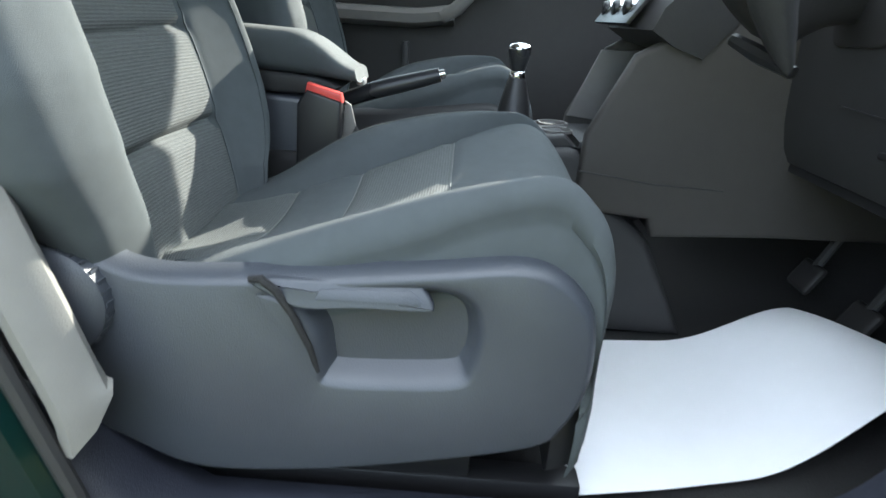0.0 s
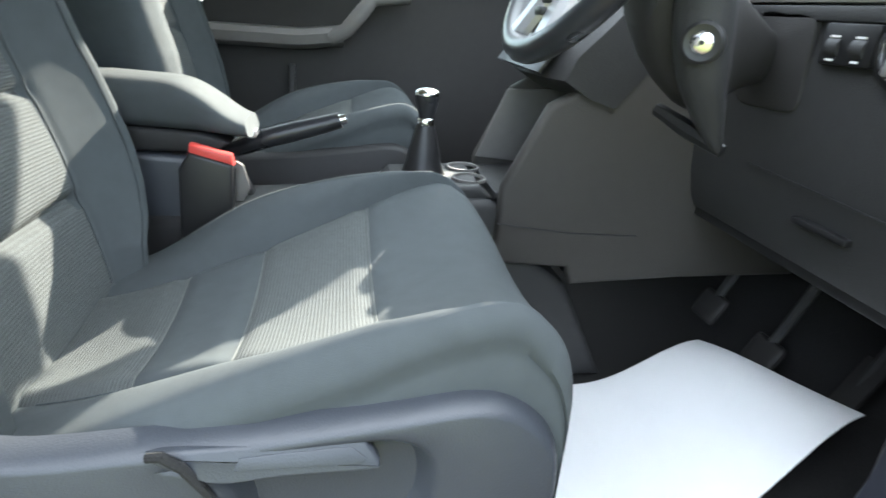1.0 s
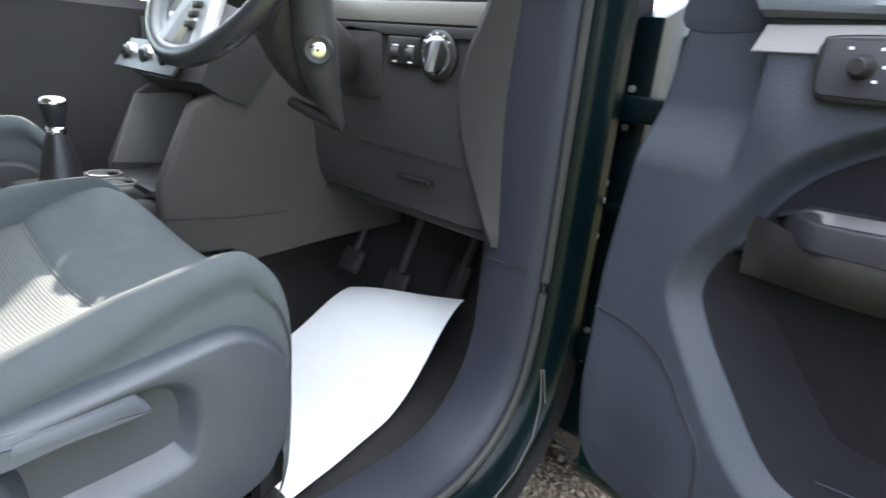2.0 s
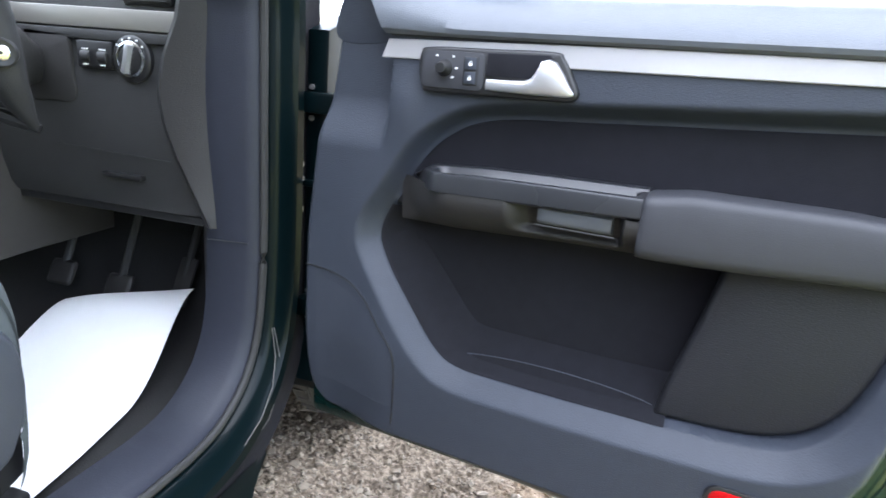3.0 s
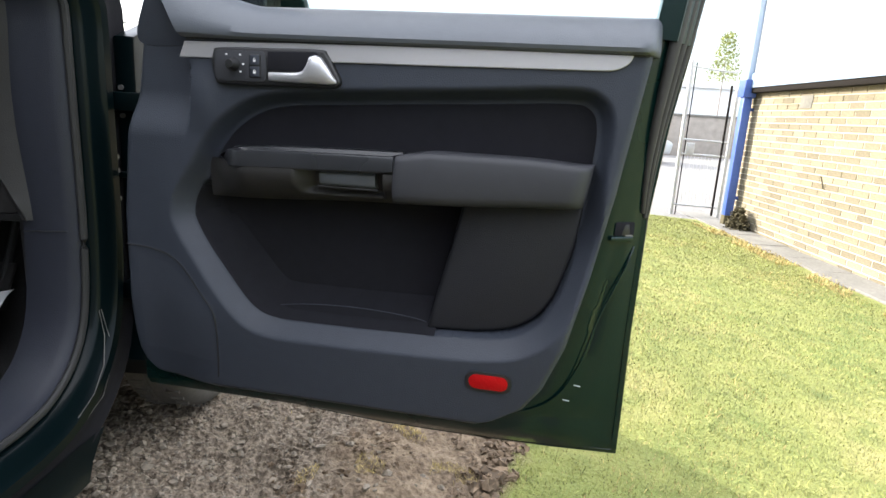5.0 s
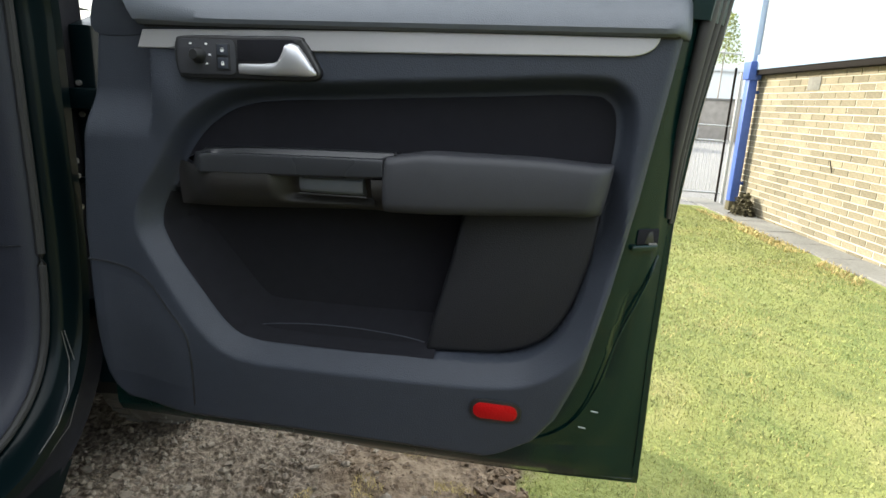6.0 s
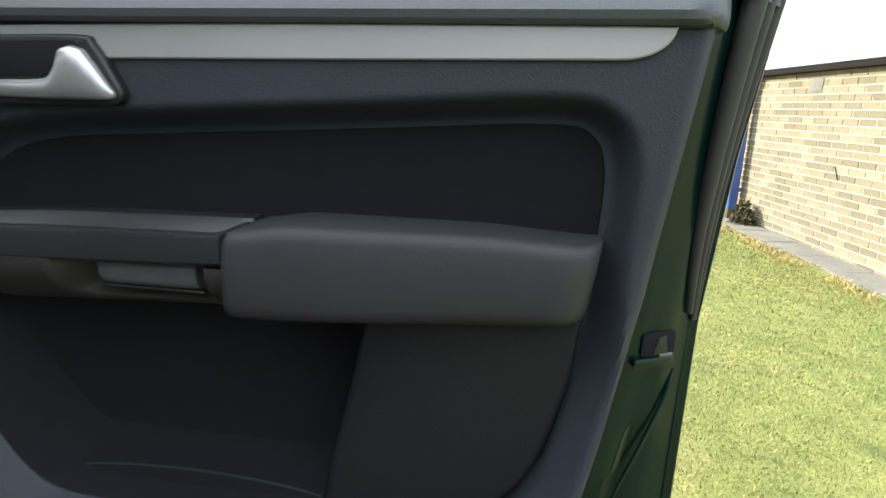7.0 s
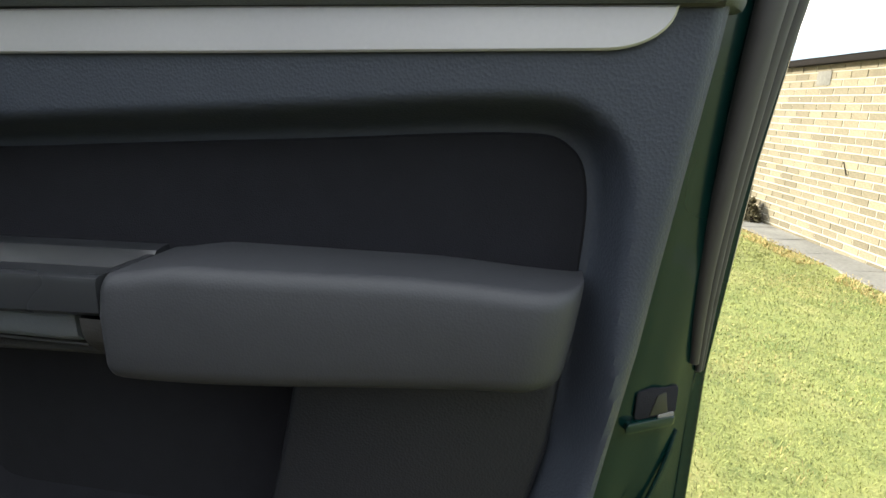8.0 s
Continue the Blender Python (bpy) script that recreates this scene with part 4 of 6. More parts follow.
    part("far_front_pillar", tube([(-0.05, 1.80, 1.10), (-0.48, 1.76, 1.30), (-0.70, 1.735, 1.41), (-0.96, 1.70, 1.565)], [0.055, 0.055, 0.05, 0.045], 8), GREEN, car)
    part("far_middle_pillar", slab([(-1.50, 0.30), (-1.60, 0.30), (-1.84, 1.56), (-1.73, 1.56)], in_xz(1.70), 0.0, 0.08, 0.012), TRIM, car, "blue-grey pillar trim beside the passenger seat")
    # unseen slab added to shape the sun patches on the driver's seat
    part("seat_shade_slab", slab([(-0.755, 1.285), (-0.775, 1.313), (-0.832, 1.424), (-0.880, 1.56), (-0.74, 1.54), (-0.70, 1.44), (-0.72, 1.34)], in_xz(1.69), 0.0, 0.03, 0.006), GREEN, car)
    # out of view; added to keep sun off the backrest's middle panel
    part("sun_block_board", box((-0.945, 1.34, 1.40), (-0.923, 1.580, 1.56), 0.008), HEADLINING, car, "unseen board added on the passenger side to block sun, shaped like a visor")
    # bonnet, nose, windscreen, roof, tail
    rows = []
    for y in np.linspace(0.03, 1.83, 22):
        s = (y - 0.93) / 0.9
        c = 0.07 * s * s
        rows.append([(1.08 - 0.28 * s * s, y, 0.40), (1.10 - 0.28 * s * s, y, 0.55), (1.04 - 0.26 * s * s, y, 0.72 - 0.3 * c), (0.88 - 0.16 * s * s, y, 0.84 - 0.6 * c), (0.45, y, 1.00 - c), (0.05, y, 1.12 - c), (-0.06, y, 1.13 - c)])
    part("bonnet", loft(rows), GREEN, car, "dark green bonnet")
    part("front_bumper", slab([(0.80, 0.2), (1.08, 0.24), (1.10, 0.45), (0.80, 0.45)], in_xz(0.10), 0.0, 1.66, 0.03), GREEN, car)
    rows = []
    for y in np.linspace(0.12, 1.74, 16):
        s = (y - 0.93) / 0.81
        rows.append([(-0.01 - 0.06 * s * s + (-0.97) * t, y + 0.06 * t * -s, 1.115 + 0.40 * t - 0.02 * s * s + 0.03 * math.sin(math.pi * t)) for t in np.linspace(0, 1, 6)])
    ws = part("windscreen", loft(rows), GLASS, car)
    ws.visible_shadow = False
    rows = []
    for y in np.linspace(0.10, 1.76, 16):
        s = (y - 0.93) / 0.83
        rows.append([(x, y, z - 0.035 * s * s) for x, z in ((-0.98, 1.525), (-1.18, 1.575), (-1.7, 1.625), (-2.4, 1.61), (-2.95, 1.56))])
    part("roof", thick(rows, (0, 0, 0.02)), GREEN, car, "dark green roof")
    part("roof_lining", thick([[(x, y, z - 0.03) for x, y, z in r] for r in rows], (0, 0, 0.01)), HEADLINING, car)
    for y in (0.10, 1.76):
        part("roof_rail", tube([(-0.99, y, 1.50), (-1.15, y, 1.545), (-1.4, y, 1.585), (-2.2, y, 1.585), (-2.95, y, 1.53)], 0.05, 8), GREEN, car)
    part("tailgate", slab([(-3.2, 0.3), (-3.28, 0.6), (-3.2, 1.05), (-2.95, 1.56), (-2.9, 1.56), (-3.12, 1.05), (-3.2, 0.6), (-3.12, 0.3)], in_xz(0.05), 0.0, 1.76, 0.01), GREEN, car)
    # floor, front bulkhead, carpet
    part("floor_pan", box((-3.15, 0.12, 0.22), (-0.34, 1.74, 0.29), 0.01), BLACK, car)
    part("carpet", slab([(-3.1, 0.27), (-3.1, 0.325), (-0.42, 0.325), (-0.22, 0.36), (-0.02, 0.55), (0.06, 0.80), (0.12, 0.80), (0.1, 0.27)], in_xz(0.235), 0.0, 1.46, 0.01), CARPET, car, "black carpet over the floor and up the bulkhead")
    part("bulkhead", box((0.02, 0.10, 0.5), (0.10, 1.76, 1.10), 0.01), BLACK, car)
    part("rear_partition", slab([(-2.35, 0.3), (-2.5, 1.15), (-2.6, 1.15), (-2.45, 0.3)], in_xz(0.15), 0.0, 1.56, 0.03), CLOTH, car, "grey cloth rear seat back")
    # inner wheel arch lining towards the doorway
    part("kick_panel", slab([(-0.40, 0.36), (-0.40, 0.80), (0.02, 0.80), (0.02, 0.50), (-0.2, 0.36)], in_xz(0.235), 0.0, 0.02, 0.004), BLACK, car)

    # wheels
    def wheel(x, y, side):
        w = part("wheel", lathe([(0.05, 0.03 * side), (0.19, 0.02 * side), (0.205, 0.0), (0.205, -0.16 * side), (0.05, -0.17 * side)], (x, y, 0.315), "y"), SATIN, car)
        prof = [(0.205, 0.0), (0.235, 0.012 * side), (0.275, 0.010 * side), (0.300, -0.005 * side), (0.3135, -0.028 * side), (0.315, -0.06 * side), (0.309, -0.063 * side), (0.309, -0.069 * side), (0.315, -0.072 * side), (0.315, -0.108 * side), (0.309, -0.111 * side), (0.309, -0.117 * side), (0.315, -0.12 * side), (0.3135, -0.165 * side), (0.300, -0.19 * side), (0.235, -0.20 * side), (0.205, -0.185 * side)]
        part("tyre", lathe(prof, (x, y, 0.315), "y", 48), TYRE, w, "black tyre with mud in its tread")
        block = bpy.data.meshes.new("tread_block")
        bb = box((-0.006, -0.020, 0.309), (0.006, 0.020, 0.3195), 0)
        bb.to_mesh(block)
        bb.free()
        block.materials.append(TYRE)
        for k in range(44):
            for off in (-0.046 * side, -0.145 * side):
                o = new("tread_block", block)
                o.parent = w
                o.matrix_basis = pose(x, y + off, 0.315) @ Matrix.Rotation(2 * math.pi * k / 44, 4, "Y")
    wheel(0.22, 0.05, -1)
    wheel(0.22, 1.81, 1)
    wheel(-2.46, 0.05, -1)
    wheel(-2.46, 1.81, 1)
    part("wheel_arch_liner", loft([[(0.22 + 0.37 * math.cos(a), y, 0.315 + 0.37 * math.sin(a)) for a in np.linspace(radians(-10), radians(190), 20)] for y in (0.05, 0.30)]), BLACK, car)
    # unseen panel added to stop sun leaking onto the passenger carpet
    part("far_footwell_block", box((-0.45, 1.735, 0.25), (0.06, 1.760, 1.12), 0.004), BLACK, car)
    # passenger door lining
    rows = []
    for x in np.linspace(-0.40, -1.52, 30):
        rows.append([(x, 1.765 - d, z) for z, d in ((0.34, 0.0), (0.40, 0.03), (0.70, 0.035), (0.90, 0.02), (1.10, 0.012), (1.14, 0.02), (1.17, 0.0))])
    part("passenger_door_lining", loft(rows), LINING, car, "dark plastic passenger door lining")
    rows = []
    for x in np.linspace(-1.50, -1.10, 20):
        lift = 0.015 * sstep(x, -1.25, -1.10)
        rows.append([(x, 1.745 - d, z + lift) for z, d in ((0.945, 0.0), (0.950, 0.045), (0.962, 0.062), (0.99, 0.066), (1.006, 0.055), (1.01, 0.0))])
    part("passenger_armrest", loft(rows, caps=True), GREY, car, "grey armrest on the passenger door")
    part("passenger_pull", tube([(-1.14, 1.695, 0.985), (-1.09, 1.69, 1.015), (-1.04, 1.69, 1.075), (-1.01, 1.70, 1.11), (-0.90, 1.70, 1.125)], 0.024, 10), GREY, car, "grey pull handle rising from the armrest")
    part("door_pocket_rib", slab([(-1.27, 0.5), (-1.27, 0.90), (-1.25, 0.90), (-1.25, 0.5)], in_xz(1.715), 0.0, 0.03, 0.003), DASH, car)


build_body()


# ---- seats ----
def seat(name, label, lever):
    """A front seat; origin at the middle of the cushion on the car's floor level."""
    s = thing(name, label, "car seat", group="front seats")
    prof = smooth_line([(-1.475, 0.640), (-1.40, 0.652), (-1.30, 0.678), (-1.20, 0.704), (-1.10, 0.728), (-1.00, 0.752), (-0.935, 0.764), (-0.884, 0.757), (-0.849, 0.730), (-0.832, 0.685), (-0.833, 0.630), (-0.852, 0.575), (-0.875, 0.545)], 10)
    x0, x1, x2 = -1.335, -1.222, -1.062

    peak = max(range(len(prof)), key=lambda k: prof[k][1])
    along = [p[0] for p in prof[:peak + 1]]
    for p, q in zip(prof[peak:], prof[peak + 1:]):
        along.append(along[-1] + math.hypot(q[0] - p[0], q[1] - p[1]))

    def cushion(w, c):
        """Crease, panel and ridge at a place w along the cushion and c across it."""
        a = abs(c)
        cr = float(np.interp(w, [-1.45, -1.34, -1.225, -1.15, -1.07, -0.99, -0.93], [0.50, 0.55, 0.64, 0.74, 0.85, 0.91, 0.93]))
        low = 0.030 * min(a / 0.7, 1.25) ** 2 * (1 - 0.5 * float(sstep(w, -0.90, -0.72)))
        if c > 0:
            ridge = float(np.interp(w, [-1.46, -1.39, -1.31, -1.24, -1.16, -1.07, -0.99, -0.93, -0.86, -0.72], [0.012, 0.030, 0.066, 0.088, 0.091, 0.088, 0.076, 0.064, 0.052, 0.022]))
        else:
            ridge = float(np.interp(w, [-1.46, -1.35, -1.25, -1.13, -1.05, -0.97, -0.91, -0.85, -0.72], [0.006, 0.026, 0.044, 0.061, 0.071, 0.077, 0.072, 0.058, 0.024]))
        return a, cr, low, ridge

    ridges = {}
    for sign in (-1, 1):
        r = np.array([cushion(w, sign * 0.9)[3] for w in along])
        pad = np.concatenate([np.full(9, r[0]), r, np.full(9, r[-1])])
        ridges[sign] = np.convolve(pad, np.hanning(19) / np.hanning(19).sum(), "valid")

    rows, n_in, n_b = [], 31, 11
    for k, (x, z) in enumerate(prof):
        t = k / (len(prof) - 1)
        w = along[k]
        cr = cushion(w, 0.5)[1]
        sunk = 0.012 * float(sstep(w, -0.96, -1.06))
        top = max(0.955, cr + 0.02)
        cs = [-top + (top - cr) * j / n_b for j in range(n_b)] + list(np.linspace(-cr, cr, n_in)) + [cr + (top - cr) * (j + 1) / n_b for j in range(n_b)]
        row = []
        seamdip = sum(0.006 * math.exp(-((x - q) / 0.009) ** 2) for q in (x0, x1, x2)) if t < 0.5 else 0.0
        for c in cs:
            a, cr, low, ridge = cushion(w, c)
            ridge = float(ridges[1 if c > 0 else -1][k])
            if a <= cr + 1e-9:
                dz = low - sunk * math.exp(-((a - cr) / 0.035) ** 2) - seamdip
            else:
                edge = cushion(w, cr)[2]
                rp = max(0.93 if c > 0 else 0.86, cr + 0.01)
                q = min((a - cr) / (rp - cr), 1.0)
                dz = edge + (ridge - edge) * math.sin(0.5 * math.pi * q) ** 0.8 - sunk * max(1 - 3 * q, 0)
                dz -= (0.5 * max(a - rp, 0.0) ** 2 / 0.06) if c > 0 else 0.034 * (max(a - rp, 0.0) / 0.14) ** 3
            row.append((c, dz))
        lo, hi = row[0][1], row[-1][1]
        row = [(-0.93, -0.125), (-0.985, -0.08), (-1.0, min(-0.03, lo - 0.07)), (-1.0, lo - 0.056), (-0.986, lo - 0.046), (-1.012, lo - 0.032), (-1.002, lo - 0.013)] + row + [(0.985, hi - 0.014), (1.0, hi - 0.038), (1.005, -0.02), (1.01, -0.06), (1.0, -0.125)]
        fwd = 0.020 * float(sstep(t, 0.45, 0.62)) * (1 - float(sstep(t, 0.8, 1.0)))
        rows.append([(x - fwd * (c ** 4) * 1.6, 0.265 * c, z + dz) for c, dz in row])
    verts, faces = loft(rows)
    m = len(rows[0])
    j0, j1 = 7 + n_b, 7 + n_b + n_in - 1
    groups = {"inner_bolster": [], "outer_bolster": [], "cushion_middle": [], "cushion_front": [], "cushion_ribbed": [], "cushion_rear": []}
    for f in faces:
        x = sum(verts[k][0] for k in f) / 4
        r, j = divmod(min(f), m)
        t = r / (len(prof) - 1)
        if j < j0 or j >= j1:
            groups["outer_bolster" if j < j0 else "inner_bolster"].append(f)
        elif x < x0 and t < 0.5:
            groups["cushion_rear"].append(f)
        elif x1 < x < x2 and t < 0.5:
            groups["cushion_ribbed"].append(f)
        else:
            groups["cushion_middle" if x <= x1 and t < 0.5 else "cushion_front"].append(f)
    for n, fs in groups.items():
        used = sorted({k for f in fs for k in f})
        back = {k: i for i, k in enumerate(used)}
        part(n, ([verts[k] for k in used], [tuple(back[k] for k in f) for f in fs]), RIB_X if n in ("cushion_ribbed", "cushion_rear") else CLOTH, s, "ribbed cloth panel" if n in ("cushion_ribbed", "cushion_rear") else "", smooth=60)
    # stitched seams across the panel, along the creases and on the outer flank
    up = Vector((0, 0, 0.001))
    half = len(rows) // 2
    for q in (x0, x1, x2):
        r = min(range(half), key=lambda k: abs(prof[k][0] - q))
        part("seam", tube([Vector(p) + up for p in rows[r][j0:j1 + 1]], 0.0011, 6), THREAD, s)
    for j in (j0, j1):
        part("seam", tube([Vector(rows[k][j]) + up for k in range(6, half)], 0.0013, 6), CLOTH, s)
    part("piping", tube([Vector(rows[k][j1 + 9]) + up for k in range(14, half)], 0.0011, 6), THREAD, s, "stitched crest of the inner bolster")
    # backrest
    axis = [(-1.452, 0.63), (-1.462, 0.70), (-1.482, 0.78), (-1.508, 0.88), (-1.535, 0.98), (-1.562, 1.08), (-1.588, 1.18), (-1.612, 1.26), (-1.640, 1.31), (-1.69, 1.325), (-1.74, 1.30), (-1.745, 1.2), (-1.66, 0.9), (-1.60, 0.64)]
    axis = smooth_line(axis, 16)
    bc = smooth_line([(-1.34, -0.09), (-1.40, -0.03), (-1.41, 0.025), (-1.385, 0.058), (-1.31, 0.080), (-1.20, 0.089), (-1.08, 0.093), (-0.96, 0.090), (-0.86, 0.072), (-0.75, 0.034), (-0.65, 0.006), (-0.60, 0.0), (-0.3, -0.006), (0.0, -0.008), (0.3, -0.006), (0.58, 0.0), (0.66, 0.010), (0.76, 0.027), (0.87, 0.047), (0.945, 0.057), (0.985, 0.050), (1.005, 0.015), (1.0, -0.03), (0.97, -0.08)], 4)

    def back_at(x, z, c, dx):
        """A place on the front of the backrest: c across it, dx proud of its middle line."""
        h = (0.75 + 0.25 * float(sstep(z, 0.64, 0.76))) * (1 - 0.75 * float(sstep(z, 1.10, 1.30)))
        if c < -0.62:
            h *= float(np.interp(z, [0.62, 0.70, 0.76, 0.84, 0.92], [0.35, 0.42, 0.60, 0.86, 1.0]))
        side = float(np.interp(z, [0.62, 0.71, 0.745, 0.79, 0.845, 0.91, 0.97, 1.02, 1.12], [0.76, 0.82, 0.95, 1.08, 1.15, 1.14, 1.10, 1.04, 1.0])) if c > 0 else float(np.interp(z, [0.62, 0.70, 0.76, 0.82, 0.90, 1.05, 1.30], [0.74, 0.76, 0.84, 0.94, 1.0, 1.0, 0.9]))
        wide = 0.268 * (1 - 0.12 * float(sstep(z, 1.05, 1.30))) * (1 + (side - 1) * float(sstep(abs(c), 0.5, 0.95)))
        crease = 0.016 * math.exp(-((z - 0.790 - 0.01 * c) / 0.010) ** 2) + 0.013 * math.exp(-((z - 0.943 - 0.01 * c) / 0.009) ** 2)
        puff = 0.006 * math.cos((z - 0.866) * math.pi / 0.153) * float(sstep(z, 0.76, 0.80) * sstep(z, 1.05, 1.0))
        return (x + dx * h + (puff - crease) * float(sstep(abs(c), 0.64, 0.56)), wide * c, z)

    rows = []
    for k, (x, z) in enumerate(axis):
        if k / (len(axis) - 1) < 0.66:
            rows.append([back_at(x, z, c, dx) for c, dx in bc])
        else:
            rows.append([(x + 0.02 * abs(c), 0.268 * (1 - 0.12 * float(sstep(z, 1.05, 1.30))) * max(c, -1.1), z) for c, dx in bc])
    verts, faces = loft(rows)
    m = len(bc)
    groups = {"backrest_shell": [], "backrest_ribbed": []}
    for f in faces:
        c = sum(verts[k][1] for k in f) / 4 / 0.268
        t = (f[0] // m) / (len(axis) - 1)
        groups["backrest_ribbed" if abs(c) < 0.60 and t < 0.6 else "backrest_shell"].append(f)
    for n, fs in groups.items():
        used = sorted({k for f in fs for k in f})
        back = {k: i for i, k in enumerate(used)}
        part(n, ([verts[k] for k in used], [tuple(back[k] for k in f) for f in fs]), RIB_Z if n == "backrest_ribbed" else CLOTH, s, "ribbed cloth panel" if n == "backrest_ribbed" else "")
    for c in (-0.61, 0.61, 0.90):
        dx = float(np.interp(c, [q[0] for q in bc[8:-8]], [q[1] for q in bc[8:-8]]))
        part("seam", tube([back_at(x, z, c, dx + 0.0012) for x, z in axis[8:104:2]], 0.0016, 6), CLOTH, s)
    # frame under the cushion
    part("seat_base", box((-1.52, -0.225, 0.44), (-0.90, 0.225, 0.60), 0.02), BLACK, s)
    for y in (-0.20, 0.20):
        part("seat_rail", box((-1.62, y - 0.022, 0.325), (-0.84, y + 0.022, 0.385), 0.006), BLACK, s)
        part("rail_foot", box((-1.40, y - 0.018, 0.38), (-1.0, y + 0.018, 0.46), 0.006), BLACK, s)
    part("front_valance", slab([(-0.90, 0.42), (-0.855, 0.44), (-0.852, 0.565), (-0.90, 0.60)], in_xz(-0.24), 0.0, 0.48, 0.008), BLACK, s, "black cloth below the cushion")
    # side cover with the lever pocket
    out = smooth_line([(-1.62, 0.60), (-1.60, 0.71), (-1.54, 0.750), (-1.47, 0.738), (-1.42, 0.713), (-1.37, 0.706), (-1.28, 0.712), (-1.17, 0.722), (-1.05, 0.738), (-0.965, 0.748), (-0.915, 0.730), (-0.880, 0.690), (-0.870, 0.640), (-0.872, 0.585), (-0.890, 0.535), (-0.93, 0.495), (-1.10, 0.452), (-1.25, 0.428), (-1.36, 0.426), (-1.44, 0.460), (-1.54, 0.520)], 5, True)
    hole = smooth_line([(-1.262, 0.690), (-1.16, 0.706), (-1.06, 0.716), (-1.015, 0.700), (-1.000, 0.660), (-1.005, 0.610), (-1.025, 0.582), (-1.10, 0.572), (-1.185, 0.570), (-1.200, 0.590), (-1.205, 0.640), (-1.225, 0.672)], 5, True)
    y0 = -0.292 if lever else -0.285
    def inset(pts, d):
        P = np.array(pts)
        T = np.roll(P, -1, axis=0) - np.roll(P, 1, axis=0)
        N = np.stack([-T[:, 1], T[:, 0]], 1) / np.linalg.norm(T, axis=1)[:, None]
        if np.sum(N * (P.mean(axis=0) - P)) < 0:
            N = -N
        return [tuple(p) for p in P + N * d]
    bm = bmesh.new()
    def addring(v):
        return [bm.verts.new(p) for p in v]
    rings = [addring([Vector((p[0], y, p[1])) for p in inset(out, d)]) for y, d in ((-0.255, 0.0), (y0 + 0.026, 0.0), (y0 + 0.014, 0.0025), (y0 + 0.006, 0.007), (y0 + 0.0015, 0.011), (y0, 0.0145))]
    face, n = rings[-1], len(out)
    for a, b in zip(rings, rings[1:]):
        for k in range(n):
            bm.faces.new((a[k], a[(k + 1) % n], b[(k + 1) % n], b[k]))
    if lever:
        h0 = addring([Vector((p[0], y0, p[1])) for p in hole])
        steps = [h0]
        for d, y in ((0.004, 0.0015), (0.010, 0.008), (0.014, 0.018), (0.022, 0.029)):
            steps.append(addring([Vector((p[0], y0 + y, p[1] + (0.006 * y / 0.029 if p[1] < 0.62 else 0.0))) for p in inset(hole, d)]))
        for a, b in zip(steps, steps[1:]):
            for k in range(len(hole)):
                bm.faces.new((a[k], a[(k + 1) % len(hole)], b[(k + 1) % len(hole)], b[k]))
        h2 = steps[-1]
        bm.faces.new(h2)
        edges = [bm.edges.get((face[k], face[(k + 1) % n])) for k in range(n)] + [bm.edges.get((h0[k], h0[(k + 1) % len(hole)])) for k in range(len(hole))]
        bmesh.ops.triangle_fill(bm, edges=edges, use_beauty=True)
    else:
        bm.faces.new(face)
    part("side_cover", bm, SEATSIDE if lever else DASH, s, "blue-grey plastic seat side cover" if lever else "dark plastic seat side cover", smooth=35)
    if lever:
        lv = part("height_lever", slab(smooth_line([(-1.272, 0.707), (-1.18, 0.712), (-1.09, 0.716), (-1.072, 0.706), (-1.062, 0.690), (-1.075, 0.6855), (-1.15, 0.684), (-1.205, 0.680), (-1.235, 0.688)], 4, True), lambda a, b, d: Vector((a, y0 - 0.003 - 0.42 * (0.700 - b) + d, b)), 0.0, 0.016, 0.004, 3), SEATSIDE, s, "blue-grey seat height lever")
        part("lever_inlay", slab([(-1.195, 0.692), (-1.190, 0.703), (-1.09, 0.7085), (-1.074, 0.697), (-1.080, 0.6925)], lambda a, b, d: Vector((a, y0 - 0.0042 - 0.42 * (0.700 - b) + d, b)), 0.0, 0.004, 0.001), SEATSIDE, lv)
        part("lever_gap", tube([(-1.268, y0 - 0.003, 0.709), (-1.255, y0 - 0.006, 0.712), (-1.238, y0 - 0.008, 0.700), (-1.220, y0 - 0.006, 0.668), (-1.203, y0 - 0.002, 0.625), (-1.196, y0 + 0.004, 0.590)], [0.0045, 0.005, 0.005, 0.0045, 0.004, 0.003], 8), CARPET, lv)
        kn = part("recline_knob", lathe([(0.066, 0.03), (0.066, -0.022), (0.057, -0.030), (0.02, -0.032)], (-1.495, y0 + 0.006, 0.668), "y", 40), SEATSIDE, s, "round grey backrest adjuster")
        for k in range(30):
            a = 2 * math.pi * k / 30
            part("grip_rib", box((-1.495 + 0.065 * math.cos(a) - 0.0025, y0 - 0.014, 0.668 + 0.065 * math.sin(a) - 0.0025), (-1.495 + 0.065 * math.cos(a) + 0.0025, y0 + 0.03, 0.668 + 0.065 * math.sin(a) + 0.0025), 0), SEATSIDE, kn)
    return s


driver = seat("driver_seat", "grey cloth driver's seat with ribbed panels and plastic side cover", True)
driver.location = (0, 0.480, 0)
passenger = seat("passenger_seat", "grey cloth passenger seat with ribbed panels", False)
passenger.location = (-0.02, 1.390, 0.045)


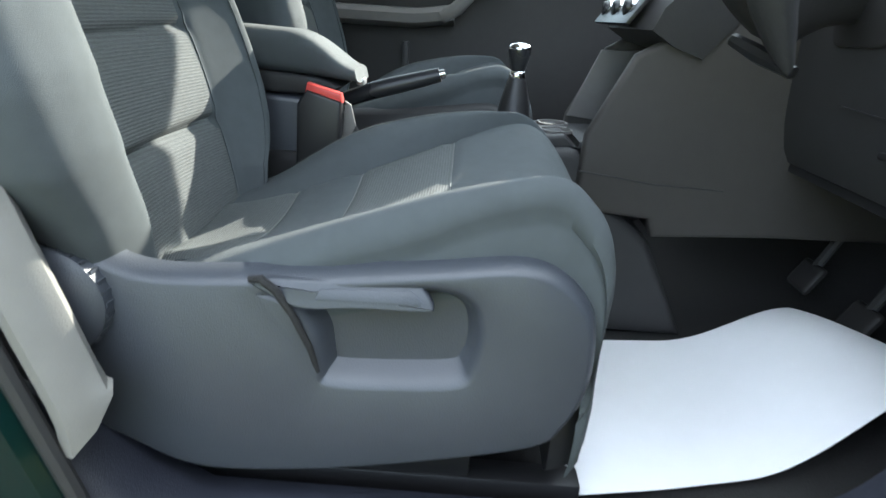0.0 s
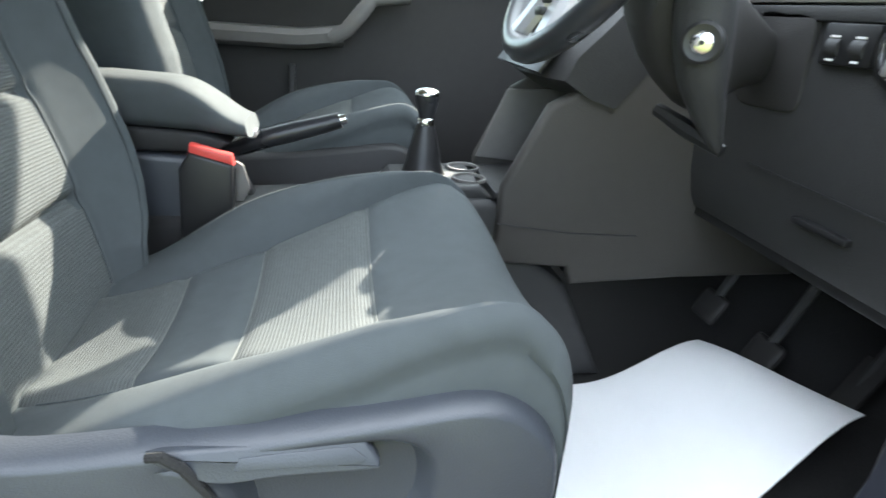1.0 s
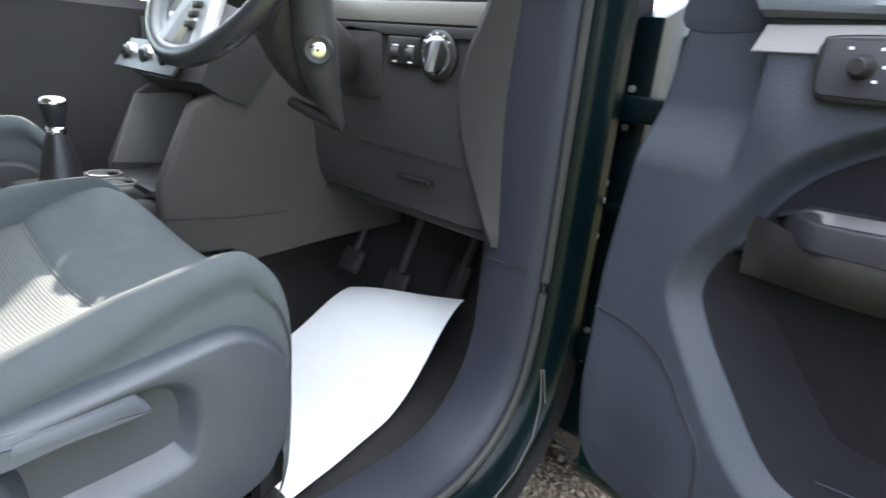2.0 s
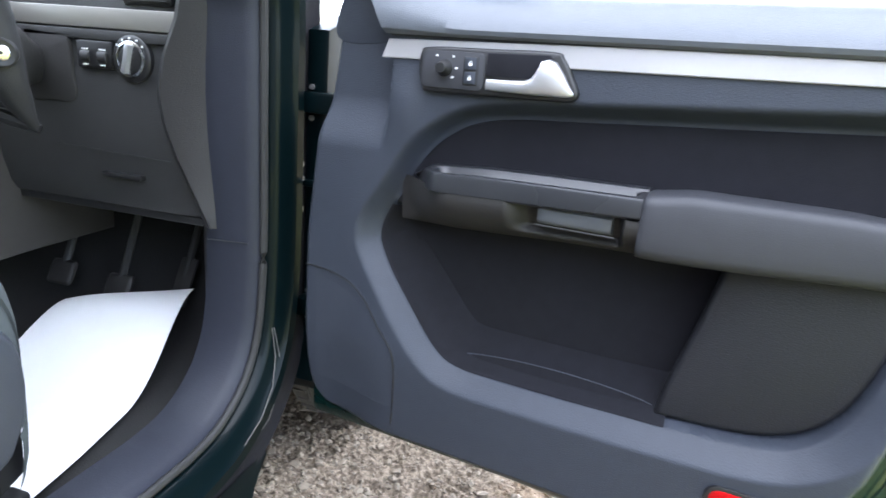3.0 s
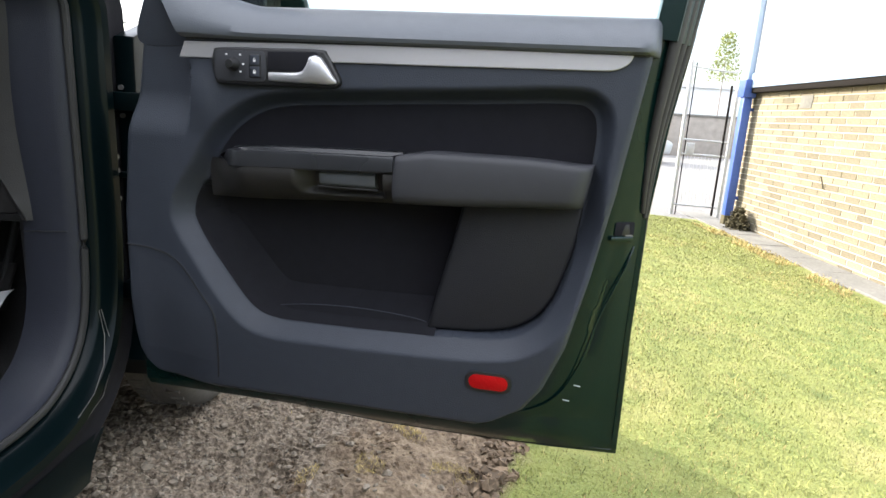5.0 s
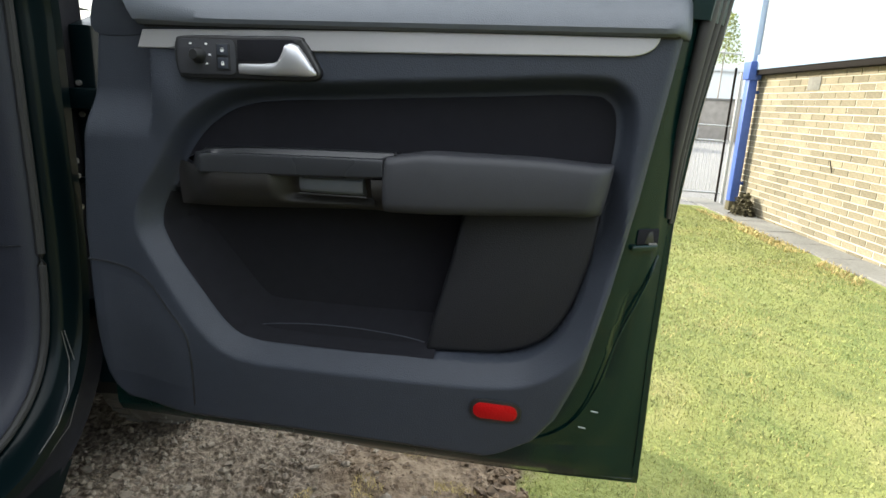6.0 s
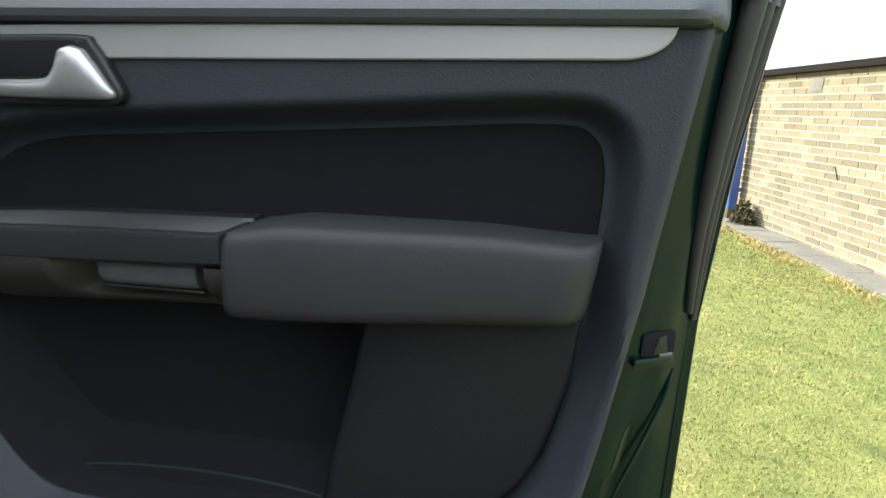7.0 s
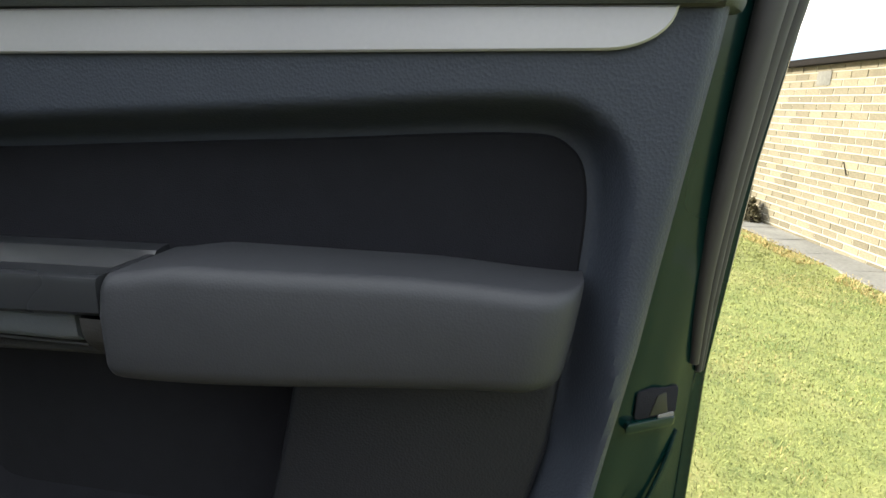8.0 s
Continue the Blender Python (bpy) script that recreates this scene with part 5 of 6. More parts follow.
# ---- floor of the driver's side ----
def build_paper():
    rows = []
    for i, t in enumerate(np.linspace(0, 1, 40)):
        row = []
        for j, s in enumerate(np.linspace(0, 1, 30)):
            xr, yr = -0.86 + 0.63 * t, 0.275 + 0.147 * t
            xl, yl = -0.82 + 0.53 * t, 0.760 + 0.035 * t
            x, y = xr + (xl - xr) * s, yr + (yl - yr) * s
            rise = sstep(t, 0.45, 1.0) ** 1.3
            z = 0.338 + rise * (0.178 - 0.085 * s) + 0.006 * math.sin(5 * s + 3 * t) + 0.012 * math.sin(math.pi * s) * rise
            z += 0.010 * (1 - s) * sstep(t, 0.3, 0.0)
            row.append((x, y, z))
        rows.append(row)
    p = part("paper_mat", thick(rows, (0, 0, -0.0012)), PAPER, smooth=60)
    tagged(p, "white paper floor mat curling up over the footwell carpet", "paper mat")


build_paper()


def build_pedals():
    for nm, x, y, z, r, tall in (("brake_pedal", -0.225, 0.675, 0.475, 0.036, False), ("clutch_pedal", -0.235, 0.86, 0.49, 0.036, False), ("accelerator_pedal", -0.17, 0.505, 0.50, 0.030, True)):
        p = thing(nm, "black " + nm.replace("_", " ") + " with worn rubber pad under the dashboard", "pedal")
        if tall:
            b = box((-0.006, -0.026, -0.065), (0.006, 0.026, 0.07), 0.005)
        else:
            b = box((-0.008, -r - 0.006, -r), (0.008, r + 0.006, r), 0.012, 3)
        bmesh.ops.rotate(b, verts=b.verts, cent=(0, 0, 0), matrix=Matrix.Rotation(radians(28), 3, "Y"))
        bmesh.ops.translate(b, verts=b.verts, vec=(x, y, z))
        part("pad", b, LINING, p, "worn rubber pad")
        part("arm", tube([(x + 0.01, y, z + 0.01), (x + 0.045, y, z + 0.09), (x + 0.09, y - 0.01, z + 0.22), (x + 0.12, y - 0.01, z + 0.36)], 0.011, 8), DASH, p)


build_pedals()


# ---- dashboard ----
dash = thing("dashboard", "dark grey moulded dashboard with silver trim strip and light switch", "dashboard")


def build_dash():
    # driver's lower panel, a skin over sections from the door end to the middle
    rows = []
    for y in np.concatenate([np.linspace(0.185, 0.34, 16), np.linspace(0.36, 0.84, 14)]):
        e = float(sstep(y, 0.34, 0.19))
        b = 0.035 * e
        rows.append([(0.0, y, 1.24), (-0.20, y, 1.262 - 0.02 * e), (-0.36 + b, y, 1.252), (-0.405 + b, y, 1.228), (-0.412 + b, y, 1.186), (-0.416 + b, y, 1.136), (-0.420 + b, y, 1.08), (-0.424 + b, y, 0.98), (-0.420 + b, y, 0.90), (-0.414 + b, y, 0.84), (-0.400 + b, y, 0.785), (-0.385 + b, y, 0.760), (-0.34, y, 0.755), (-0.10, y, 0.80)])
    part("lower_panel", loft(rows), DASH, dash, "dark moulded knee panel")
    # rounded end cap towards the door
    rows = []
    for z in np.linspace(0.755, 1.25, 40):
        t = (z - 0.755) / 0.495
        bulge = 0.022 * math.sin(math.pi * min(t * 1.0, 1)) ** 0.7
        w = float(np.interp(z, [0.755, 0.775, 0.83, 0.89, 0.96, 1.03, 1.10, 1.17, 1.25], [0.228, 0.236, 0.262, 0.292, 0.322, 0.334, 0.318, 0.288, 0.272]))
        rows.append([(-0.395, w + 0.016, z), (-0.424 - 0.3 * bulge, w, z), (-0.436 - 0.45 * bulge, w - 0.02, z), (-0.430 - 0.4 * bulge, 0.55 * w + 0.086, z), (-0.415, 0.3 * w + 0.125, z), (-0.390, 0.180, z), (-0.35, 0.172, z)])
    part("end_cap", loft(rows, caps=True), LINING, dash, "rounded end of the dashboard")
    # silver strip
    part("decor_strip", box((-0.424, 0.288, 1.142), (-0.404, 0.86, 1.183), 0.004), DASH_STRIP, dash, "pale silver decor strip")
    part("shelf", box((-0.428, 0.30, 1.118), (-0.40, 0.86, 1.139), 0.004), DASH, dash)
    # air vent
    v = part("air_vent", box((-0.418, 0.30, 1.192), (-0.395, 0.42, 1.250), 0.006), BLACK, dash, "side air vent with thin slats")
    for k in range(5):
        part("slat", box((-0.424, 0.306, 1.199 + 0.010 * k), (-0.412, 0.414, 1.202 + 0.010 * k), 0.001), DASH, v)
    # light switch: bezel, ring, knob
    at = (-0.424, 0.392, 1.086)
    sw = part("light_switch", lathe([(0.047, 0.010), (0.047, -0.005), (0.042, -0.009), (0.036, -0.009)], at, "x", 40), BLACK, dash, "round headlight switch with silver rim")
    part("switch_ring", lathe([(0.036, 0.002), (0.036, -0.011), (0.031, -0.013), (0.029, -0.008)], at, "x", 40), CHROME, sw)
    part("switch_dial", lathe([(0.029, 0.0), (0.028, -0.011), (0.022, -0.013), (0.002, -0.013)], at, "x", 32), BLACK, sw)
    g = box((-0.026, -0.006, -0.030), (0.0, 0.006, 0.030), 0.004)
    bmesh.ops.rotate(g, verts=g.verts, cent=(0, 0, 0), matrix=Matrix.Rotation(radians(14), 3, "X"))
    bmesh.ops.translate(g, verts=g.verts, vec=at)
    part("switch_grip", g, SATIN, sw)
    for k in range(5):
        a = radians(40 + 25 * k)
        part("switch_mark", box((-0.4345, at[1] + 0.0405 * math.cos(a) - 0.002, at[2] + 0.0405 * math.sin(a) - 0.002), (-0.433, at[1] + 0.0405 * math.cos(a) + 0.002, at[2] + 0.0405 * math.sin(a) + 0.002), 0), WHITE_INK, sw)
    # dimmer wheels beside it
    d = part("dimmer_panel", box((-0.432, 0.440, 1.062), (-0.415, 0.531, 1.117), 0.004), BLACK, dash, "black panel with two dimmer wheels")
    for y in (0.463, 0.507):
        part("dimmer_wheel", lathe([(0.002, -0.011), (0.014, -0.011), (0.015, 0.0), (0.014, 0.011), (0.002, 0.011)], (-0.424, y, 1.085), "y", 24), DASH, d)
        part("dimmer_mark", box((-0.4335, y - 0.008, 1.098), (-0.432, y + 0.008, 1.101), 0), WHITE_INK, d)
        part("dimmer_mark", box((-0.4335, y - 0.006, 1.067), (-0.432, y + 0.006, 1.070), 0), WHITE_INK, d)
    # recess beside the column, its shade put in as a dark plate
    yz = lambda a, b, d: Vector((-0.414 - d, a, b))
    part("column_recess_plate", slab(smooth_line([(0.552, 0.992), (0.552, 1.05), (0.556, 1.112), (0.575, 1.128), (0.62, 1.130), (0.68, 1.128), (0.70, 1.05), (0.69, 0.99), (0.62, 0.985)], 4, True), yz, 0.0, 0.014, 0.004), LINING, dash, "dark plate painted as the shaded recess beside the steering column")
    # release slot and panel seams
    part("panel_slot", box((-0.428, 0.388, 0.833), (-0.41, 0.492, 0.844), 0.003), BLACK, dash)
    part("panel_seam", tube([(-0.4235, y, 0.884 + 0.03 * (y - 0.33)) for y in np.linspace(0.31, 0.62, 10)], 0.0016, 6), BLACK, dash)
    # dark underside
    part("under_cover", box((-0.38, 0.24, 0.74), (0.0, 0.82, 0.758), 0.004), BLACK, dash)
    # passenger half and top
    rows = []
    for y in np.linspace(0.84, 1.70, 14):
        rows.append([(0.0, y, 1.24), (-0.20, y, 1.258), (-0.36, y, 1.245), (-0.42, y, 1.20), (-0.44, y, 1.10), (-0.46, y, 0.98), (-0.44, y, 0.84), (-0.36, y, 0.74), (-0.1, y, 0.72)])
    part("passenger_panel", loft(rows), DASH, dash)
    # middle section with heater controls
    rows = []
    for y in np.linspace(0.79, 1.15, 9):
        s = (y - 0.97) / 0.18
        c = 0.035 * s * s
        rows.append([(-0.36, y, 1.25), (-0.50 + c, y, 1.235), (-0.600 + c, y, 1.17), (-0.665 + c, y, 1.09), (-0.722 + c, y, 1.03), (-0.738 + c, y, 0.990), (-0.690 + c, y, 0.962), (-0.60, y, 0.945)])
    part("middle_section", loft(rows, caps=True), DASH, dash, "raked middle section of the dashboard")
    h = part("heater_panel", slab([(-0.746, 1.000), (-0.703, 1.062), (-0.695, 1.060), (-0.738, 0.996)], in_xz(0.83), 0.0, 0.31, 0.003), BLACK, dash, "heater panel with three chromed rotary knobs")
    for y in (0.90, 1.00, 1.10):
        k = part("rotary_knob", lathe([(0.019, 0.012), (0.019, -0.004), (0.016, -0.012), (0.014, -0.015), (0.003, -0.016)], (-0.722, y, 1.030), "x", 28), GLOSS, h)
        part("knob_ring", lathe([(0.022, 0.010), (0.022, -0.004), (0.0195, -0.006), (0.019, 0.008)], (-0.722, y, 1.030), "x", 28), CHROME, k)
    r = part("radio", slab([(-0.668, 1.10), (-0.602, 1.185), (-0.594, 1.183), (-0.660, 1.096)], in_xz(0.87), 0.0, 0.20, 0.004), GLOSS, dash, "car radio with silver keys")
    for k in range(5):
        part("radio_key", slab([(-0.662, 1.112), (-0.649, 1.128), (-0.644, 1.126), (-0.655, 1.109)], in_xz(0.885 + 0.036 * k), 0.0, 0.028, 0.001), SATIN, r)


build_dash()


def build_steering():
    wheel = thing("steering_wheel", "dark leather steering wheel with silver spokes on its column", "steering wheel")
    c = Vector((-0.790, 0.480, 1.215))
    tilt = Matrix.Rotation(radians(30), 3, "Y")

    def at(r, a, out=0.0):
        return c + tilt @ Vector((-out, r * math.cos(a), r * math.sin(a)))
    rows = []
    for k in range(64):
        a = 2 * math.pi * k / 64
        mid = at(0.185, a)
        rad = tilt @ Vector((0, math.cos(a), math.sin(a)))
        ax = tilt @ Vector((-1, 0, 0))
        rows.append([mid + rad * 0.0165 * math.cos(b) + ax * 0.0165 * math.sin(b) for b in (2 * math.pi * j / 12 for j in range(12))])
    rows.append(rows[0])
    part("rim", loft(rows, closed_u=True), GLOSS, wheel, "dark leather rim")
    hub = []
    for r, o in ((0.010, 0.040), (0.055, 0.036), (0.075, 0.022), (0.078, 0.0), (0.07, -0.03)):
        hub.append([at(r, 2 * math.pi * j / 32, o - 0.02) for j in range(32)])
    part("hub", loft(hub, closed_u=True, caps=True), DASH, wheel)
    for a in (8, 172, 252, 288):
        a = radians(a)
        w = 0.020
        row = []
        for r in np.linspace(0.06, 0.182, 6):
            side = tilt @ Vector((0, -math.sin(a), math.cos(a)))
            row.append([at(r, a, 0.004) - side * w, at(r, a, 0.012) - side * w * 0.6, at(r, a, 0.012) + side * w * 0.6, at(r, a, 0.004) + side * w])
        part("spoke", thick(row, tilt @ Vector((0.008, 0, 0))), SATIN, wheel, "satin silver spoke")
    for k in range(3):
        q = at(0.11 + 0.016 * k, radians(262), 0.014)
        part("spoke_button", box(q - Vector((0.004, 0.012, 0.005)), q + Vector((0.004, 0.012, 0.005)), 0.002), BLACK, wheel)
    # column cover with ignition and stalks
    col = thing("steering_column", "dark plastic steering column cover with ignition lock", "steering column")
    rows = []
    for x in np.linspace(-0.730, -0.42, 14):
        lo = float(np.interp(x, [-0.730, -0.70, -0.64, -0.58, -0.50, -0.43], [1.090, 1.040, 0.995, 0.975, 1.01, 1.02]))
        hi = float(np.interp(x, [-0.730, -0.70, -0.58, -0.43], [1.200, 1.215, 1.16, 1.10]))
        w = float(np.interp(x, [-0.730, -0.70, -0.62, -0.56, -0.43], [0.056, 0.062, 0.052, 0.036, 0.030]))
        mid = float(np.interp(x, [-0.70, -0.62, -0.54, -0.42], [0.505, 0.525, 0.585, 0.66]))
        rows.append([(x, mid + w * math.copysign(abs(math.cos(a)) ** 0.6, math.cos(a)) * (1.0 - 0.28 * max(-math.sin(a), 0)), (lo + hi) / 2 + (hi - lo) / 2 * math.copysign(abs(math.sin(a)) ** 0.8, math.sin(a))) for a in (2 * math.pi * j / 28 for j in range(28))])
    # darker plastic than the pod: the wheel's shade put into the colour
    part("column_cover", loft(rows, closed_u=True, caps=True), LINING, col)
    # tall pod round the ignition, drawn out to a point below
    rows = []
    for z in np.linspace(0.948, 1.21, 22):
        fx = float(np.interp(z, [0.948, 0.98, 1.03, 1.08, 1.21], [-0.625, -0.652, -0.684, -0.700, -0.712]))
        fy = float(np.interp(z, [0.948, 0.98, 1.03, 1.08, 1.21], [0.425, 0.412, 0.398, 0.392, 0.404]))
        w = float(np.interp(z, [0.948, 0.96, 0.98, 1.01, 1.05, 1.09, 1.14, 1.21], [0.005, 0.012, 0.018, 0.026, 0.033, 0.036, 0.036, 0.030]))
        deep = float(np.interp(z, [0.948, 0.98, 1.05], [0.03, 0.08, 0.12]))
        row = []
        for j in range(24):
            a = 2 * math.pi * j / 24
            p, q = math.copysign(abs(math.cos(a)) ** 0.7, math.cos(a)), math.copysign(abs(math.sin(a)) ** 0.7, math.sin(a))
            back, side = deep * (0.5 - 0.5 * p), w * q
            row.append((fx + 0.5 * back + 0.82 * side, fy + 0.85 * back - 0.57 * side, z))
        rows.append(row)
    part("lock_pod", loft(rows, closed_u=True, caps=True), DASH, col)

    def lock(profile, sides=32):
        """Rings turned about the lock's axis, which points at the driver's knee."""
        ax = Vector((-0.62, -0.78, 0.0)).normalized()
        e1, e2 = Vector((0, 0, 1)), ax.cross(Vector((0, 0, 1)))
        o = Vector((-0.696, 0.398, 1.080))
        return loft([[o + ax * h + (e1 * math.cos(t) + e2 * math.sin(t)) * r for t in (2 * math.pi * j / sides for j in range(sides))] for r, h in profile], closed_u=True, caps=True)
    lk = part("ignition_lock", lock([(0.024, 0.0), (0.0235, 0.009), (0.020, 0.011), (0.015, 0.010)]), BLACK, col, "round ignition lock")
    part("lock_face", lock([(0.0125, 0.0), (0.0125, 0.012), (0.010, 0.0135), (0.003, 0.0135)]), CHROME, lk, "bright metal key slot face")
    part("key_slot", lock([(0.003, 0.0), (0.003, 0.0150), (0.001, 0.0151)], 8), BLACK, lk)
    for s in (-1, 1):
        part("stalk", tube([(-0.70, 0.49 + 0.06 * s, 1.185), (-0.71, 0.49 + 0.15 * s, 1.210), (-0.715, 0.49 + 0.21 * s, 1.225)], [0.010, 0.009, 0.011], 10), BLACK, col)
    part("adjuster", tube([(-0.66, 0.53, 0.985), (-0.64, 0.48, 0.968), (-0.615, 0.43, 0.950)], [0.010, 0.013, 0.009], 8), BLACK, col)


build_steering()


def build_console():
    con = thing("centre_console", "dark grey centre console between the front seats", "centre console")
    # flank below the stack, towards the driver's feet
    out = [(-0.722, 0.945), (-0.796, 0.785), (-0.800, 0.625), (-0.640, 0.616), (-0.626, 0.576), (-0.383, 0.592), (-0.10, 0.60), (-0.10, 1.05), (-0.45, 1.10)]
    part("console_flank", slab(out, in_xz(0.795), 0.0, 0.035, 0.012, 3), FLANK, con, "brown-grey side panel of the console")
    part("console_flank", slab(out, in_xz(1.060), 0.0, 0.035, 0.012, 3), FLANK, con, "brown-grey side panel of the console")
    part("console_core", slab([(-0.585, 0.95), (-0.62, 0.78), (-0.62, 0.58), (-0.12, 0.60), (-0.12, 1.04), (-0.45, 1.09)], in_xz(0.825), 0.0, 0.24, 0.004), BLACK, con)
    part("flank_seam", tube([(-0.80, 0.794, 0.712), (-0.645, 0.794, 0.694), (-0.5, 0.794, 0.69)], 0.0018, 6), BLACK, con)
    low = [(-1.55, 0.33), (-1.55, 0.70), (-1.30, 0.705), (-1.12, 0.715), (-1.00, 0.745), (-0.82, 0.752), (-0.78, 0.74), (-0.70, 0.62), (-0.62, 0.56), (-0.50, 0.33)]
    part("tunnel", slab(low, in_xz(0.815), 0.0, 0.24, 0.02, 3), DASH, con)
    part("gear_plate", slab([(-1.03, 0.735), (-1.0, 0.765), (-0.83, 0.775), (-0.80, 0.750)], in_xz(0.835), 0.0, 0.20, 0.008, 3), DASH, con)
    for x, y in ((-0.842, 0.895), (-0.838, 0.985)):
        part("cup_ring", lathe([(0.036, 0.0), (0.036, 0.006), (0.031, 0.006), (0.030, 0.0)], (x, y, 0.772), "z", 28), GREY, con)
    # recessed bin with light frames ahead of the gear lever
    part("bin_side", slab([(-0.795, 0.785), (-0.735, 0.940), (-0.60, 0.945), (-0.62, 0.770)], in_xz(1.052), 0.0, 0.012, 0.003), GREY, con, "grey side of the open bin")
    part("bin_floor", slab([(-0.80, 0.750), (-0.80, 0.765), (-0.62, 0.775), (-0.62, 0.755)], in_xz(0.83), 0.0, 0.23, 0.003), DASH, con)
    # armrest
    arm = thing("armrest", "grey cloth folding armrest between the seats", "armrest")
    rows = []
    for t in np.linspace(0, 1, 30):
        x = -1.66 + 0.39 * t
        hi = 0.955 - 0.012 * t - 0.066 * float(sstep(t, 0.62, 1.04)) ** 1.3
        lo = 0.868 - 0.012 * t - 0.005 * float(sstep(t, 0.7, 1.0))
        hi = max(hi, lo + 0.02)
        w = 0.078 - 0.006 * float(sstep(t, 0.85, 1.0))
        row = []
        for a in (2 * math.pi * j / 28 for j in range(28)):
            row.append((x - 0.006 * math.sin(a) * float(sstep(t, 0.8, 1.0)), 0.905 + w * math.copysign(abs(math.cos(a)) ** 0.45, math.cos(a)), (lo + hi) / 2 + (hi - lo) / 2 * math.copysign(abs(math.sin(a)) ** 0.6, math.sin(a))))
        rows.append(row)
    part("padded_lid", loft(rows, closed_u=True, caps=True), CLOTH, arm, "padded grey cloth lid")
    part("lid_catch", box((-1.278, 0.885, 0.842), (-1.262, 0.925, 0.856), 0.003), SATIN, arm, "small bright lid catch")
    part("armrest_shell", slab([(-1.66, 0.83), (-1.66, 0.872), (-1.48, 0.866), (-1.35, 0.858), (-1.30, 0.842), (-1.33, 0.822), (-1.48, 0.822)], in_xz(0.838), 0.0, 0.135, 0.008, 3), DASH, arm)
    part("armrest_bracket", slab([(-1.60, 0.58), (-1.60, 0.826), (-1.365, 0.815), (-1.350, 0.640), (-1.37, 0.58)], in_xz(0.835), 0.0, 0.13, 0.014, 3), SEATSIDE, arm, "grey side of the armrest bracket")
    # belt buckle
    b = thing("belt_buckle", "black seat belt buckle with red release button", "belt buckle")
    f = lambda a, c, d: Vector((a, 0.770 + d, 0.66 + (c - 0.66) * 1.10))
    part("stalk", slab([(-1.380, 0.66), (-1.372, 0.80), (-1.352, 0.826), (-1.285, 0.808), (-1.288, 0.74), (-1.31, 0.66)], f, -0.014, 0.018, 0.006, 3), BLACK, b)
    part("release_button", slab([(-1.356, 0.822), (-1.352, 0.838), (-1.286, 0.822), (-1.283, 0.806)], f, -0.010, 0.016, 0.004, 3), REDBTN, b, "red release button")
    part("buckle_rim", slab([(-1.290, 0.74), (-1.284, 0.806), (-1.272, 0.80), (-1.262, 0.762), (-1.275, 0.74)], f, 0.022, 0.030, 0.002), GREY, b)
    # gear lever
    g = thing("gear_lever", "gear lever with black knob, chrome cap and leather gaiter", "gear lever")
    gx, gy = -0.935, 0.925
    part("gaiter", lathe([(0.048, 0.0), (0.042, 0.012), (0.036, 0.03), (0.033, 0.05), (0.028, 0.068), (0.024, 0.085), (0.018, 0.105)], (gx, gy, 0.772), "z", 12), BLACK, g, "black leather gaiter")
    part("collar", lathe([(0.017, 0.0), (0.0185, 0.004), (0.0185, 0.014), (0.016, 0.017)], (gx, gy, 0.873), "z", 28), CHROME, g)
    part("grip", lathe([(0.014, 0.0), (0.016, 0.010), (0.021, 0.026), (0.024, 0.040), (0.024, 0.048)], (gx, gy, 0.888), "z", 28), GLOSS, g)
    part("cap", lathe([(0.0245, 0.0), (0.0245, 0.003), (0.022, 0.008), (0.014, 0.012), (0.002, 0.0135)], (gx, gy, 0.935), "z", 28), CHROME, g, "shiny chrome cap")
    # handbrake
    h = thing("handbrake", "black handbrake lever with chrome button", "handbrake")
    line = [(-1.40, 0.985, 0.765), (-1.32, 0.985, 0.798), (-1.26, 0.985, 0.820), (-1.20, 0.985, 0.838), (-1.14, 0.985, 0.855), (-1.105, 0.985, 0.866)]
    part("grip", tube(line, [0.015, 0.018, 0.020, 0.020, 0.018, 0.016], 14), GLOSS, h)
    part("button", tube([(-1.106, 0.985, 0.8655), (-1.093, 0.985, 0.870)], [0.011, 0.010], 12), CHROME, h)
    part("gaiter", slab([(-1.44, 0.70), (-1.42, 0.77), (-1.33, 0.80), (-1.28, 0.70)], in_xz(0.960), 0.0, 0.05, 0.012, 3), BLACK, h)


build_console()


# ---- outside: building, fence, planting ----
WALL_Y, WALL_X1, BASE, TOP = -4.60, 6.56, -0.272, 1.535
C_H, B_L = 0.0753, 0.2265


